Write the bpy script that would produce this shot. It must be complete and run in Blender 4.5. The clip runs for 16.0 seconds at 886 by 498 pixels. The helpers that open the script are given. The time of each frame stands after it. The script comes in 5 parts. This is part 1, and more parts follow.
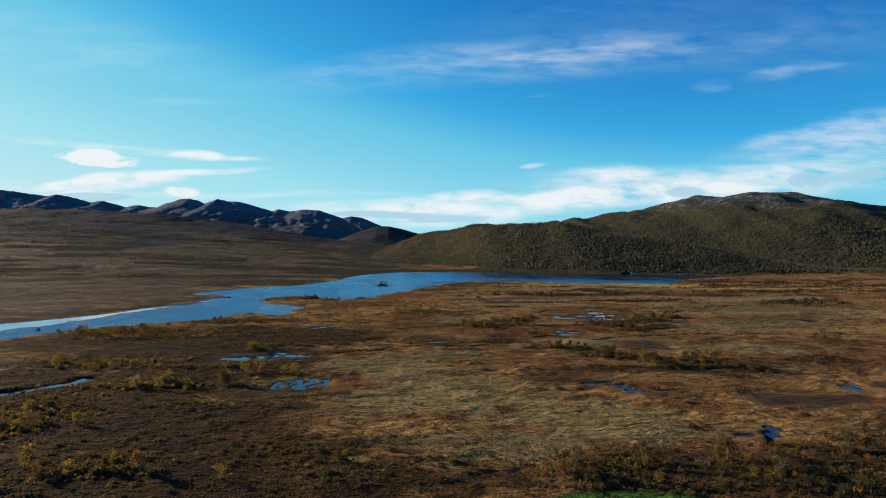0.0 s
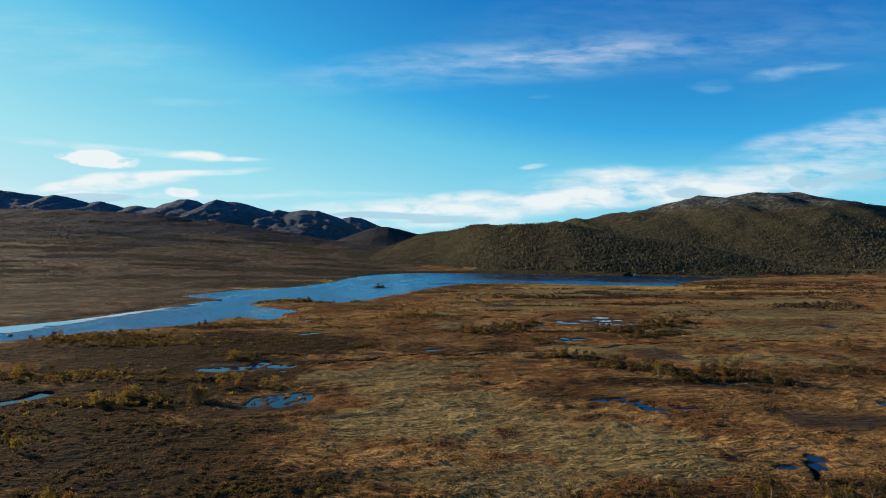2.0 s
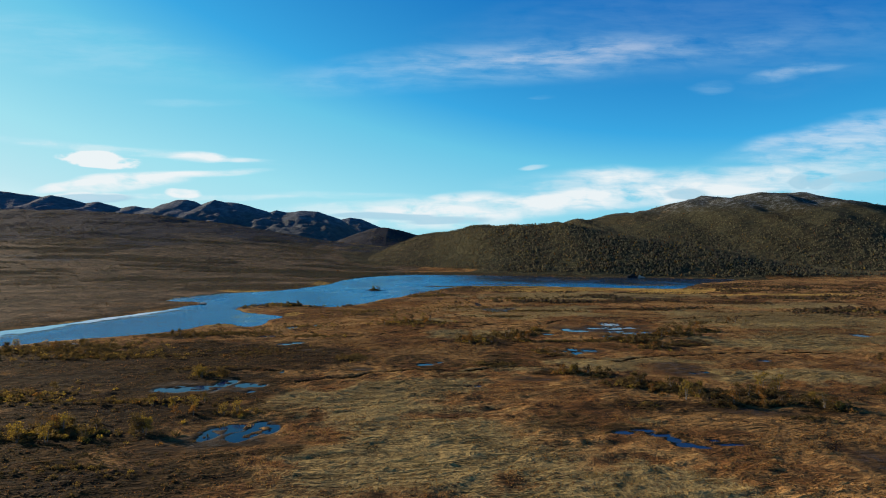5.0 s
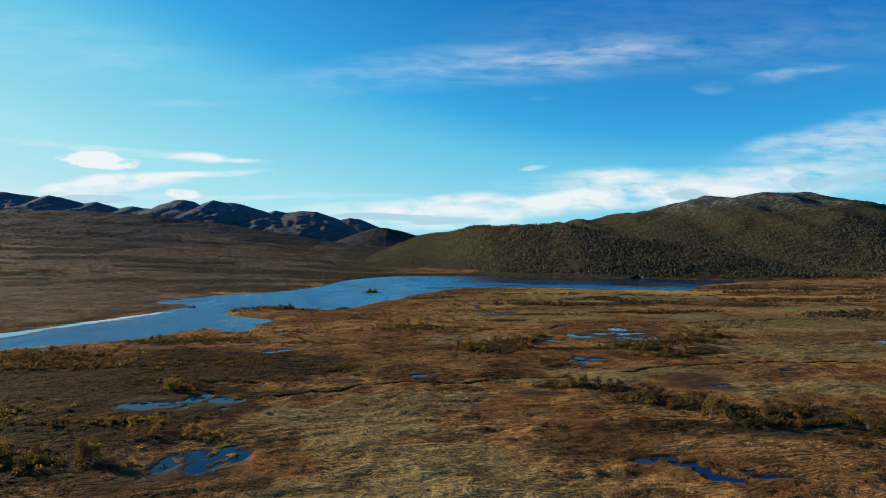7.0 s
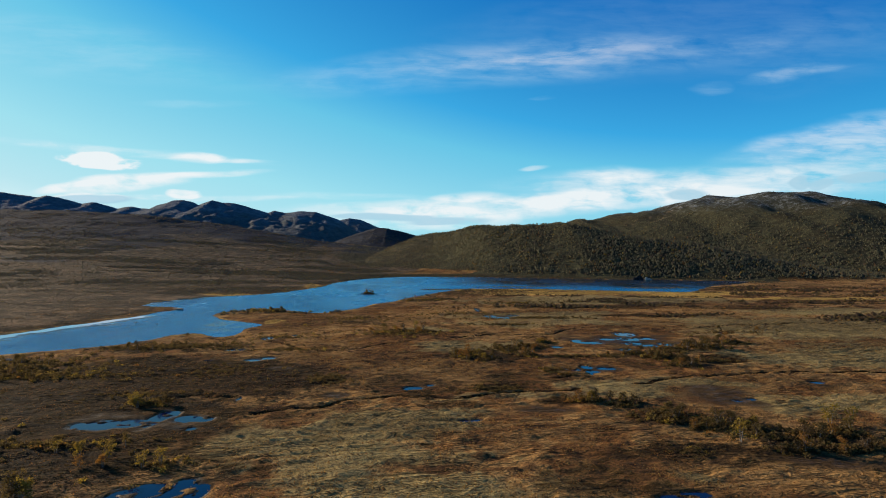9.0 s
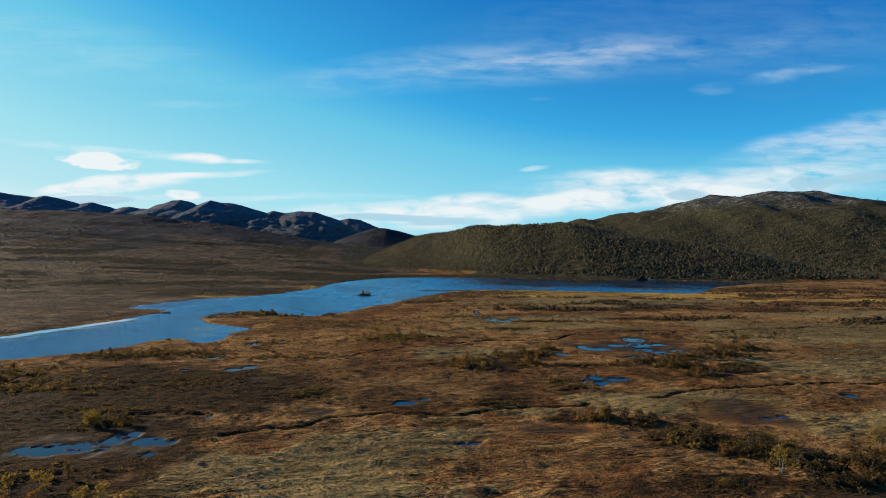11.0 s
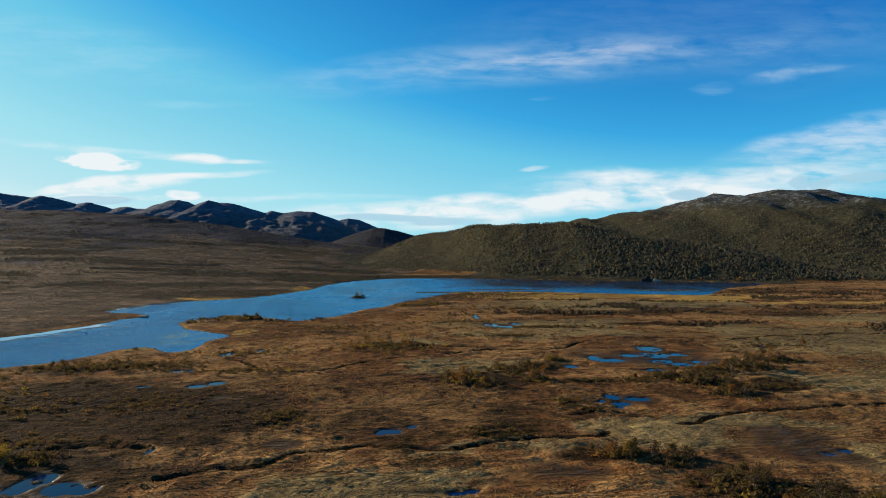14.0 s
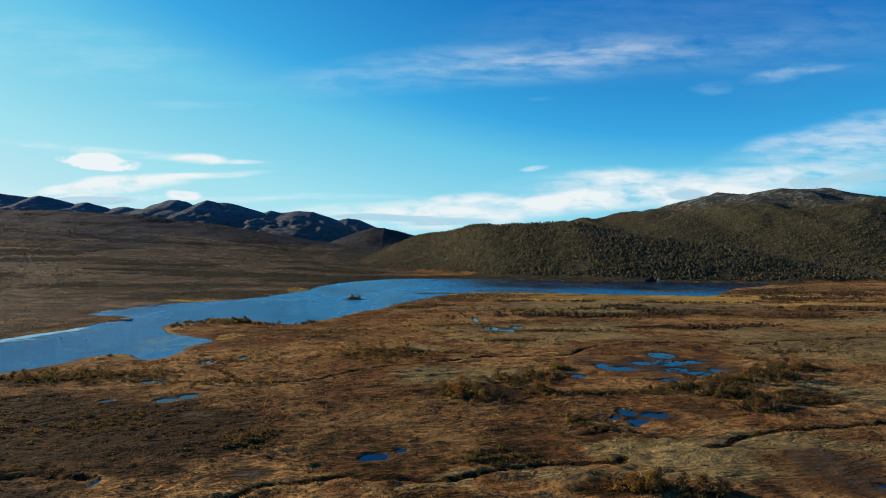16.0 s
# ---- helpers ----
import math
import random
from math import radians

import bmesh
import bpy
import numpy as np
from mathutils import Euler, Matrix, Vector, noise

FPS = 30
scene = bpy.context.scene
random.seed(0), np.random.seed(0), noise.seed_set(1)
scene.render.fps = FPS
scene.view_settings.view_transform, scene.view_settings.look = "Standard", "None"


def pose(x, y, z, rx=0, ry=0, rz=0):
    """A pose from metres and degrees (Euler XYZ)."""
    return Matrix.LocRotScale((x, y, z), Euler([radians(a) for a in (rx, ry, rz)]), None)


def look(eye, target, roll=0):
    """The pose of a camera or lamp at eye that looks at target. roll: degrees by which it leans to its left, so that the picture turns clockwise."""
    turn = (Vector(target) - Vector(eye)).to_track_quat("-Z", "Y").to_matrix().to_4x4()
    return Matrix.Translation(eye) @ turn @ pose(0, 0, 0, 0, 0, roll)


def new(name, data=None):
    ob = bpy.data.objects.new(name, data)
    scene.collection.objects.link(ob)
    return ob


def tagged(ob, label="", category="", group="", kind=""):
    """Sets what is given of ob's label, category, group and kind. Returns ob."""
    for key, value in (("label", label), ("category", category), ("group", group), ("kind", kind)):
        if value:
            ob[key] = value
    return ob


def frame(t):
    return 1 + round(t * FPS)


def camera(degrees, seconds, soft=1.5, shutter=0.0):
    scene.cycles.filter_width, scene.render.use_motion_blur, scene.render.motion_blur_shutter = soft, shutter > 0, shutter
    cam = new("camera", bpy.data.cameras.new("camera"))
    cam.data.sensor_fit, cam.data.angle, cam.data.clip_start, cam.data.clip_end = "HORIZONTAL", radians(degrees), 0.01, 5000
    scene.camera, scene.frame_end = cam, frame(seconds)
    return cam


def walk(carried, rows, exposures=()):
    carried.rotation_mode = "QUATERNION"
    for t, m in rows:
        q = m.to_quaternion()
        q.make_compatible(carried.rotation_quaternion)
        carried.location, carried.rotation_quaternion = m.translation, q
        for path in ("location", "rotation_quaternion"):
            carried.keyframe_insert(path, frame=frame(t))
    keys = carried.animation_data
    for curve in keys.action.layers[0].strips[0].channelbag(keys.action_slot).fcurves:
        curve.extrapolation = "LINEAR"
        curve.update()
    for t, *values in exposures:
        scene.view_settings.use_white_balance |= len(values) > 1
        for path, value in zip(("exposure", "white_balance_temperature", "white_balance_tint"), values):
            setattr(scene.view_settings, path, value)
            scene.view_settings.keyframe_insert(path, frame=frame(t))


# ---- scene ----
# camera: a drone gliding forward, about 38 m over a lake-side bog
cam = camera(72.4, 16.0, soft=1.0)


def fly(x, y, z, yaw, pitch, roll):
    return pose(x, y, z, 90 + pitch, 0, -yaw) @ pose(0, 0, 0, 0, 0, roll)


FLIGHT = [
    (0, -4.42, -1.62, 37.88, 1.613, -0.175, -0.051),
    (1, -3.59, 6.46, 37.98, 1.604, -0.139, -0.038),
    (2, -2.76, 14.52, 38.08, 1.595, -0.105, -0.027),
    (3, -1.93, 22.56, 38.15, 1.586, -0.074, -0.019),
    (4, -1.10, 30.59, 38.21, 1.578, -0.045, -0.013),
    (5, -0.27, 38.61, 38.26, 1.569, -0.019, -0.010),
    (6, 0.56, 46.61, 38.29, 1.562, 0.004, -0.010),
    (7, 1.39, 54.60, 38.30, 1.554, 0.025, -0.012),
    (8, 2.22, 62.56, 38.30, 1.547, 0.043, -0.017),
    (9, 3.06, 70.52, 38.28, 1.540, 0.059, -0.024),
    (10, 3.89, 78.46, 38.25, 1.534, 0.072, -0.034),
    (11, 4.72, 86.38, 38.20, 1.527, 0.083, -0.047),
    (12, 5.55, 94.29, 38.14, 1.521, 0.091, -0.062),
    (13, 6.38, 102.18, 38.06, 1.516, 0.097, -0.080),
    (14, 7.22, 110.06, 37.97, 1.511, 0.100, -0.100),
    (15, 8.05, 117.92, 37.86, 1.506, 0.100, -0.123),
    (16, 8.89, 125.77, 37.73, 1.501, 0.098, -0.149),
]
PATH = [(t, fly(*r)) for t, *r in FLIGHT]
walk(cam, PATH)
scene.view_settings.exposure = 1.0

# ---------------------------------------------------------------- light
SUN_AZ, SUN_EL = -60.0, 16.0          # degrees from +y (negative: towards -x), height
SKY_GAIN = 0.11


def sun_lamp():
    data = bpy.data.lights.new("sun", "SUN")
    data.energy, data.angle, data.color = 5.0, radians(0.5), (1.0, 0.80, 0.56)
    ob = new("sun", data)
    a, e = radians(SUN_AZ), radians(SUN_EL)
    d = Vector((math.sin(a) * math.cos(e), math.cos(a) * math.cos(e), math.sin(e)))
    ob.matrix_world = look(d * 500, (0, 0, 0))
    return ob


sun_lamp()


class Nodes:
    """A short way to write node trees."""

    def __init__(self, tree):
        self.tree = tree
        tree.nodes.clear()

    def add(self, kind, ins=None, **props):
        n = self.tree.nodes.new(kind)
        for k, v in props.items():
            setattr(n, k, v)
        for k, v in (ins or {}).items():
            self.put(n.inputs[k], v)
        return n

    def put(self, socket, v):
        if isinstance(v, bpy.types.NodeSocket):
            self.tree.links.new(v, socket)
        elif isinstance(v, bpy.types.Node):
            self.tree.links.new(v.outputs[0], socket)
        else:
            socket.default_value = v

    def math(self, op, a, b=0.0, c=0.0, clamp=False):
        return self.add("ShaderNodeMath", {0: a, 1: b, 2: c}, operation=op, use_clamp=clamp).outputs[0]

    def vmath(self, op, a, b=(0, 0, 0)):
        return self.add("ShaderNodeVectorMath", {0: a, 1: b}, operation=op).outputs[0]

    def noise(self, vec, scale, detail=4.0, rough=0.55, dist=0.0):
        return self.add("ShaderNodeTexNoise", {"Vector": vec, "Scale": scale, "Detail": detail, "Roughness": rough,
                                               "Distortion": dist}).outputs[0]

    def band(self, v, lo, hi, a=0.0, b=1.0):
        return self.add("ShaderNodeMapRange", {0: v, 1: lo, 2: hi, 3: a, 4: b}, interpolation_type="SMOOTHSTEP").outputs[0]

    def mix(self, f, a, b, blend="MIX"):
        n = self.add("ShaderNodeMix", data_type="RGBA", blend_type=blend, clamp_factor=True)
        self.put(n.inputs[0], f)
        self.put(n.inputs[6], a if isinstance(a, (bpy.types.NodeSocket, bpy.types.Node)) else (*a, 1))
        self.put(n.inputs[7], b if isinstance(b, (bpy.types.NodeSocket, bpy.types.Node)) else (*b, 1))
        return n.outputs[2]


# clouds: azimuth tangent, height tangent, half length, half height, tilt, opacity, streakiness
CLOUDS = [
    (0.136, 0.309, 0.364, 0.0328, 0.09, 0.27, 0.7), (0.221, 0.323, 0.121, 0.0121, 0.1, 0.176, 0.8),
    (0.544, 0.338, 0.075, 0.0084, 0.08, 0.1, 0.9), (0.621, 0.298, 0.09, 0.0097, 0.13, 0.24, 0.8), (0.463, 0.273, 0.03, 0.0093, 0.12, 0.16, 0.8),
    (0.188, 0.251, 0.022, 0.0037, 0.08, 0.13, 0.8), (0.175, 0.136, 0.024, 0.0037, 0.12, 0.5, 0.5), (0.699, 0.192, 0.182, 0.0243, 0.2, 0.54, 0.6),
    (0.728, 0.152, 0.182, 0.0262, 0.12, 0.54, 0.7), (0.458, 0.106, 0.28, 0.0269, 0.0, 0.805, 0.55), (0.31, 0.126, 0.079, 0.0131, 0.02, 0.5, 0.5),
    (0.334, 0.086, 0.177, 0.0168, 0.05, 0.825, 0.5),
] + [
    (0.126, 0.071, 0.177, 0.0187, 0.02, 0.9, 0.45), (0.005, 0.05, 0.14, 0.0159, 0.0, 0.85, 0.4), (0.07, 0.086, 0.051, 0.0093, 0.05, 0.6, 0.4),
    (-0.107, 0.067, 0.121, 0.0103, 0.02, 0.55, 0.5), (-0.144, 0.087, 0.121, 0.0056, 0.0, 0.3, 0.6),
    (-0.525, 0.146, 0.0694, 0.014, -0.09, 2.6, 0.1), (-0.376, 0.150, 0.036, 0.0075, -0.05, 0.85, 0.6),
    (-0.31, 0.147, 0.056, 0.0037, 0.0, 0.45, 0.6), (-0.488, 0.108, 0.098, 0.0131, 0.08, 1.6, 0.4),
    (-0.342, 0.123, 0.075, 0.0056, 0.07, 0.9, 0.6), (-0.583, 0.101, 0.047, 0.0065, 0.1, 0.7, 0.5),
    (-0.394, 0.090, 0.0300, 0.0080, 0.0, 1.15, 0.3),
] + [
    (-0.547, 0.084, 0.049, 0.0075, -0.03, 1.0, 0.3), (-0.401, 0.083, 0.159, 0.0047, 0.0, 0.5, 0.5),
    (-0.511, 0.164, 0.215, 0.0065, -0.085, 0.546, 0.6), (-0.583, 0.328, 0.243, 0.042, -0.12, 0.17, 0.8),
    (-0.383, 0.241, 0.084, 0.0056, 0.0, 0.2, 0.8), (0.401, 0.36, 0.355, 0.0653, 0.08, 0.08, 0.6), (0.689, 0.334, 0.187, 0.056, 0.2, 0.06, 0.7),
]
# thin grey scraps in front of them
SCRAPS = [
    (0.737, 0.12, 0.042, 0.008, 0.12, 2.4, 0.35),
    (0.665, 0.108, 0.018, 0.008, 0.1, 2.4, 0.35),
    (0.626, 0.111, 0.019, 0.0095, 0.1, 2.4, 0.35),
    (0.444, 0.092, 0.036, 0.008, 0.0, 2.4, 0.35),
    (-0.061, 0.053, 0.073, 0.0048, 0.0, 2.4, 0.35),
    (0.033, 0.047, 0.061, 0.0048, 0.03, 2.4, 0.35),
    (-0.547, 0.081, 0.048, 0.0063, 0.0, 2.4, 0.35),
]


def make_world():
    world = bpy.data.worlds.new("sky")
    world.use_nodes = True
    scene.world = world
    n = Nodes(world.node_tree)
    sky = n.add("ShaderNodeTexSky", sky_type="NISHITA", sun_disc=False, sun_elevation=radians(SUN_EL),
                sun_rotation=radians(SUN_AZ), altitude=600.0, air_density=1.0, dust_density=0.3, ozone_density=3.0)
    way = n.add("ShaderNodeTexCoord").outputs["Generated"]
    sep = n.add("ShaderNodeSeparateXYZ", {0: way})
    depth = n.math("MAXIMUM", n.math("ABSOLUTE", sep.outputs[1]), 0.12)
    u, v = n.math("DIVIDE", sep.outputs[0], depth), n.math("DIVIDE", sep.outputs[2], depth)
    flat = n.add("ShaderNodeCombineXYZ", {0: u, 1: v, 2: 0.0}).outputs[0]
    warp = n.add("ShaderNodeTexNoise", {"Vector": n.vmath("MULTIPLY", flat, (5, 14, 1)), "Scale": 1.0, "Detail": 3.0}).outputs[1]
    soft = n.vmath("MULTIPLY", n.vmath("SUBTRACT", warp, (0.5, 0.5, 0.5)), (0.10, 0.022, 0))
    bent = n.vmath("ADD", flat, soft)
    wisps = n.band(n.noise(n.vmath("MULTIPLY", bent, (7, 42, 1)), 1.0, 7.0, 0.62), 0.33, 0.68)
    puffs = n.band(n.noise(n.vmath("MULTIPLY", bent, (16, 34, 1)), 1.0, 5.0, 0.55), 0.25, 0.6)

    def bank(rows):
        total = None
        for cu, cv, hl, hh, tilt, amount, streak in rows:
            c, s = math.cos(tilt), math.sin(tilt)
            bx = n.add("ShaderNodeSeparateXYZ", {0: n.vmath("SUBTRACT", bent, (cu, cv, 0))})
            px, py = bx.outputs[0], bx.outputs[1]
            qx = n.math("ADD", n.math("MULTIPLY", px, c / hl), n.math("MULTIPLY", py, s / hl))
            qy = n.math("ADD", n.math("MULTIPLY", px, -s / hh), n.math("MULTIPLY", py, c / hh))
            r2 = n.math("ADD", n.math("MULTIPLY", qx, qx), n.math("MULTIPLY", qy, qy))
            if streak > 0.3:
                body = n.band(r2, 2.0, 0.0)
            else:
                body = n.band(n.math("ADD", r2, n.math("MULTIPLY", n.math("SUBTRACT", 1.0, puffs), 0.5)), 1.5, 0.5)
            tex = n.math("ADD", n.math("MULTIPLY", wisps, streak), n.math("MULTIPLY", puffs, 1 - streak))
            one = n.math("MULTIPLY", n.math("MULTIPLY", body, tex), amount)
            total = one if total is None else n.math("ADD", total, one)
        return total

    total = bank(CLOUDS)
    total = n.math("MINIMUM", total, 0.95)
    rgb = n.add("ShaderNodeSeparateColor", {0: n.mix(1.0, sky, (SKY_GAIN, SKY_GAIN, SKY_GAIN), "MULTIPLY")})
    ramp = n.add("ShaderNodeValToRGB", {0: rgb.outputs[1]})
    stops = [(0.0, (0.003, 0.030, 0.13)), (0.194, (0.005, 0.086, 0.265)), (0.317, (0.022, 0.194, 0.38)), (0.39, (0.070, 0.280, 0.40)),
             (0.62, (0.175, 0.372, 0.43)), (0.85, (0.245, 0.395, 0.435)), (1.0, (0.33, 0.435, 0.455))]
    while len(ramp.color_ramp.elements) < len(stops):
        ramp.color_ramp.elements.new(0.5)
    for el, (at, c) in zip(ramp.color_ramp.elements, stops):
        el.position, el.color = at, (*c, 1)
    blue = ramp.outputs[0]
    veil = n.mix(n.band(total, 0.05, 0.4), (0.29, 0.42, 0.47), (0.43, 0.455, 0.465))
    both = n.mix(total, blue, veil)
    both = n.mix(n.math("MINIMUM", bank(SCRAPS), 0.8), both, (0.20, 0.32, 0.39))
    bg = n.add("ShaderNodeBackground", {0: both, 1: 1.0})
    n.add("ShaderNodeOutputWorld", {0: bg.outputs[0]})


make_world()


# ---------------------------------------------------------------- materials
def material(name):
    m = bpy.data.materials.new(name)
    m.use_nodes = True
    return m, Nodes(m.node_tree)


def finish(n, colour, rough, bump=None, strength=0.5, distance=0.1, **more):
    ins = {"Base Color": colour if isinstance(colour, bpy.types.NodeSocket) else (*colour, 1), "Roughness": rough}
    ins.update({k.replace("_", " "): v for k, v in more.items()})
    p = n.add("ShaderNodeBsdfPrincipled", ins)
    if bump is not None:
        b = n.add("ShaderNodeBump", {"Height": bump, "Strength": strength, "Distance": distance})
        n.put(p.inputs["Normal"], b.outputs[0])
    n.add("ShaderNodeOutputMaterial", {0: p.outputs[0]})


def ground_material():
    m, n = material("bog_ground")
    pos = n.add("ShaderNodeTexCoord").outputs["Object"]
    a = n.add("ShaderNodeAttribute", attribute_name="cover_a")
    b = n.add("ShaderNodeAttribute", attribute_name="cover_b")
    ca, cb = n.add("ShaderNodeSeparateColor", {0: a.outputs["Color"]}), n.add("ShaderNodeSeparateColor", {0: b.outputs["Color"]})
    straw, heath, wet = ca.outputs
    sedge, wood, rock = cb.outputs
    lawn = a.outputs["Alpha"]
    big = n.noise(pos, 0.018, 4, 0.6, 0.6)
    mid = n.noise(pos, 0.11, 5, 0.62, 0.8)
    small = n.noise(pos, 0.9, 4, 0.65)
    fine = n.noise(pos, 4.5, 3, 0.7)
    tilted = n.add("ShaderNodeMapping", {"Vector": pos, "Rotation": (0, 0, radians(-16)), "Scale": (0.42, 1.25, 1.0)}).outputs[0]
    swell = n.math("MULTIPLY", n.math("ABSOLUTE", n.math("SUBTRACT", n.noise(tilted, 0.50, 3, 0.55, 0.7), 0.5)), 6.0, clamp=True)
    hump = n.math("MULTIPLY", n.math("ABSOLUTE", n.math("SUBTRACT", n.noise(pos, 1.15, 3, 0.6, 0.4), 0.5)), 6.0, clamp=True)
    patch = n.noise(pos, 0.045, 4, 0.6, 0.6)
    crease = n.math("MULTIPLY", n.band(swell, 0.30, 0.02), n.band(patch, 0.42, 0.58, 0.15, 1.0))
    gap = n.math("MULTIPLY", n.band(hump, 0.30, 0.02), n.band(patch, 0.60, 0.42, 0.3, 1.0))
    lay = n.noise(tilted, 0.06, 3, 0.5, 0.25)
    wave = n.math("SINE", n.math("MULTIPLY", lay, 62.0))
    broken = n.band(mid, 0.40, 0.58)
    ridge = n.math("MULTIPLY", n.band(wave, 0.25, 0.95), broken)
    # dark ridge flanks: the thin shadow lines of the ridges put into the colour
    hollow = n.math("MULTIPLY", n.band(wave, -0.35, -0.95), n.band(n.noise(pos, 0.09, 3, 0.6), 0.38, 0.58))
    rust, tan, dark = (0.122, 0.049, 0.014), (0.228, 0.114, 0.035), (0.026, 0.013, 0.006)
    blend = n.math("ADD", n.math("MULTIPLY", big, 0.55), n.math("MULTIPLY", mid, 0.45))
    col = n.mix(n.band(blend, 0.44, 0.55), rust, tan)
    col = n.mix(n.band(mid, 0.46, 0.34, 0, 0.85), col, dark)
    col = n.mix(n.math("MULTIPLY", ridge, 0.20), col, (0.28, 0.145, 0.045))
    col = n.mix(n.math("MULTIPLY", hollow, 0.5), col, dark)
    edge = n.math("SUBTRACT", n.math("ADD", n.math("MULTIPLY", mid, 0.7), n.math("MULTIPLY", small, 0.5)), 0.6)

    def rough_edge(w, gain=1.3):
        return n.band(n.math("ADD", w, n.math("MULTIPLY", edge, gain)), 0.32, 0.68)

    pale = n.mix(n.band(small, 0.36, 0.62), (0.112, 0.076, 0.028), (0.164, 0.114, 0.042))
    pale = n.mix(n.math("MULTIPLY", ridge, 0.20), pale, (0.30, 0.205, 0.078))
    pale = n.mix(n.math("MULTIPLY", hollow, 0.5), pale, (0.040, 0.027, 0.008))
    pale = n.mix(n.band(big, 0.52, 0.64, 0, 0.25), pale, (0.130, 0.108, 0.036))
    col = n.mix(n.math("MULTIPLY", rough_edge(straw, 1.1), 0.85), col, pale)
    hcol = n.mix(n.band(n.math("ADD", n.math("MULTIPLY", small, 0.6), n.math("MULTIPLY", fine, 0.4)), 0.42, 0.62), (0.0055, 0.0031, 0.0012), (0.033, 0.0150, 0.0038))
    hcol = n.mix(n.band(mid, 0.44, 0.60, 0, 0.7), hcol, n.mix(n.band(small, 0.40, 0.60), (0.0080, 0.0050, 0.0014), (0.036, 0.0190, 0.0043)))
    hcol = n.mix(n.band(n.noise(pos, 0.7, 3, 0.6, 0.8), 0.57, 0.66, 0, 0.7), hcol, (0.085, 0.034, 0.009))
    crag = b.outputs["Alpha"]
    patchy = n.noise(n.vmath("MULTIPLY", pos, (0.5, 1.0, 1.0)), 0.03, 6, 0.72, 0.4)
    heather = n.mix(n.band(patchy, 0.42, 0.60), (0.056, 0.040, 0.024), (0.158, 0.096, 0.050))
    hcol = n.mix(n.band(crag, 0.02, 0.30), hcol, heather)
    col = n.mix(rough_edge(heath, 1.8), col, hcol)
    wcol = n.mix(n.band(mid, 0.4, 0.6), (0.013, 0.0075, 0.0035), (0.040, 0.022, 0.009))
    col = n.mix(rough_edge(sedge), col, n.mix(n.band(small, 0.35, 0.65), (0.22, 0.12, 0.024), (0.36, 0.20, 0.045)))
    col = n.mix(rough_edge(wood, 1.0), col, n.mix(n.band(mid, 0.4, 0.6), (0.021, 0.020, 0.011), (0.048, 0.042, 0.020)))
    streak = n.noise(n.vmath("MULTIPLY", pos, (0.6, 1.5, 1.0)), 0.014, 6, 0.7, 0.5)
    col = n.mix(n.band(streak, 0.54, 0.40, 0, 0.55), col, n.mix(0.7, col, (0.020, 0.014, 0.007)))
    grey = n.mix(n.band(n.noise(pos, 0.075, 7, 0.78), 0.47, 0.60), (0.026, 0.027, 0.020), (0.125, 0.125, 0.115))
    col = n.mix(rough_edge(rock, 1.6), col, grey)
    # upper west slope: slate cover with blue distance haze put into its colour
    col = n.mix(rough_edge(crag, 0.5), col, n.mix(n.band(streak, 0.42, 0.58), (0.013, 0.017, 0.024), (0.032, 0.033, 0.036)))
    col = n.mix(rough_edge(wet, 0.9), col, wcol)
    col = n.mix(rough_edge(lawn, 0.4), col, n.mix(n.band(small, 0.35, 0.65), (0.014, 0.036, 0.005), (0.032, 0.066, 0.009)))
    # tussocks: light tips; dark peat hollows, with shade between tufts put into the colour
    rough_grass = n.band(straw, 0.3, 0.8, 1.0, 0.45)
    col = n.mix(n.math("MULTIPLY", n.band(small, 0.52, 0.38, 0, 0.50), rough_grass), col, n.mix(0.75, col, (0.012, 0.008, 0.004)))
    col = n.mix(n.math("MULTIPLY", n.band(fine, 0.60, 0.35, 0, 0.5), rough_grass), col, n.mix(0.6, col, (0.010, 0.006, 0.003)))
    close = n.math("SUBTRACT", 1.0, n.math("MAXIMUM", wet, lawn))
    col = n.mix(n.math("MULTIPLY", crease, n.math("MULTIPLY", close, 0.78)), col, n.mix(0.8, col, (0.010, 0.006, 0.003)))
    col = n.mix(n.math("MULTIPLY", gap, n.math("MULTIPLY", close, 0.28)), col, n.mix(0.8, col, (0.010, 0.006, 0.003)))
    col = n.mix(1.0, col, (1.52, 1.70, 1.96), "MULTIPLY")
    specks = n.noise(n.vmath("MULTIPLY", pos, (0.55, 1.3, 1.0)), 0.10, 5, 0.75)
    col = n.mix(n.math("MULTIPLY", n.band(specks, 0.50, 0.38), n.math("MULTIPLY", heath, 0.8)), col, (0.016, 0.013, 0.010))
    scrub = n.noise(n.vmath("MULTIPLY", pos, (0.8, 0.6, 1.0)), 0.10, 5, 0.75)
    col = n.mix(n.math("MULTIPLY", n.band(scrub, 0.50, 0.43), n.band(crag, 0.02, 0.2, 0, 0.5)), col, (0.028, 0.023, 0.014))
    col = n.mix(n.math("MULTIPLY", n.band(scrub, 0.55, 0.62), n.math("MULTIPLY", n.band(crag, 0.02, 0.2, 0, 0.5), n.band(crag, 0.7, 0.4, 0.08, 1.0))), col, (0.18, 0.120, 0.068))
    cliff = n.math("MULTIPLY", n.noise(pos, 0.022, 6, 0.65), n.math("MULTIPLY", n.math("MAXIMUM", crag, rock), 16.0))
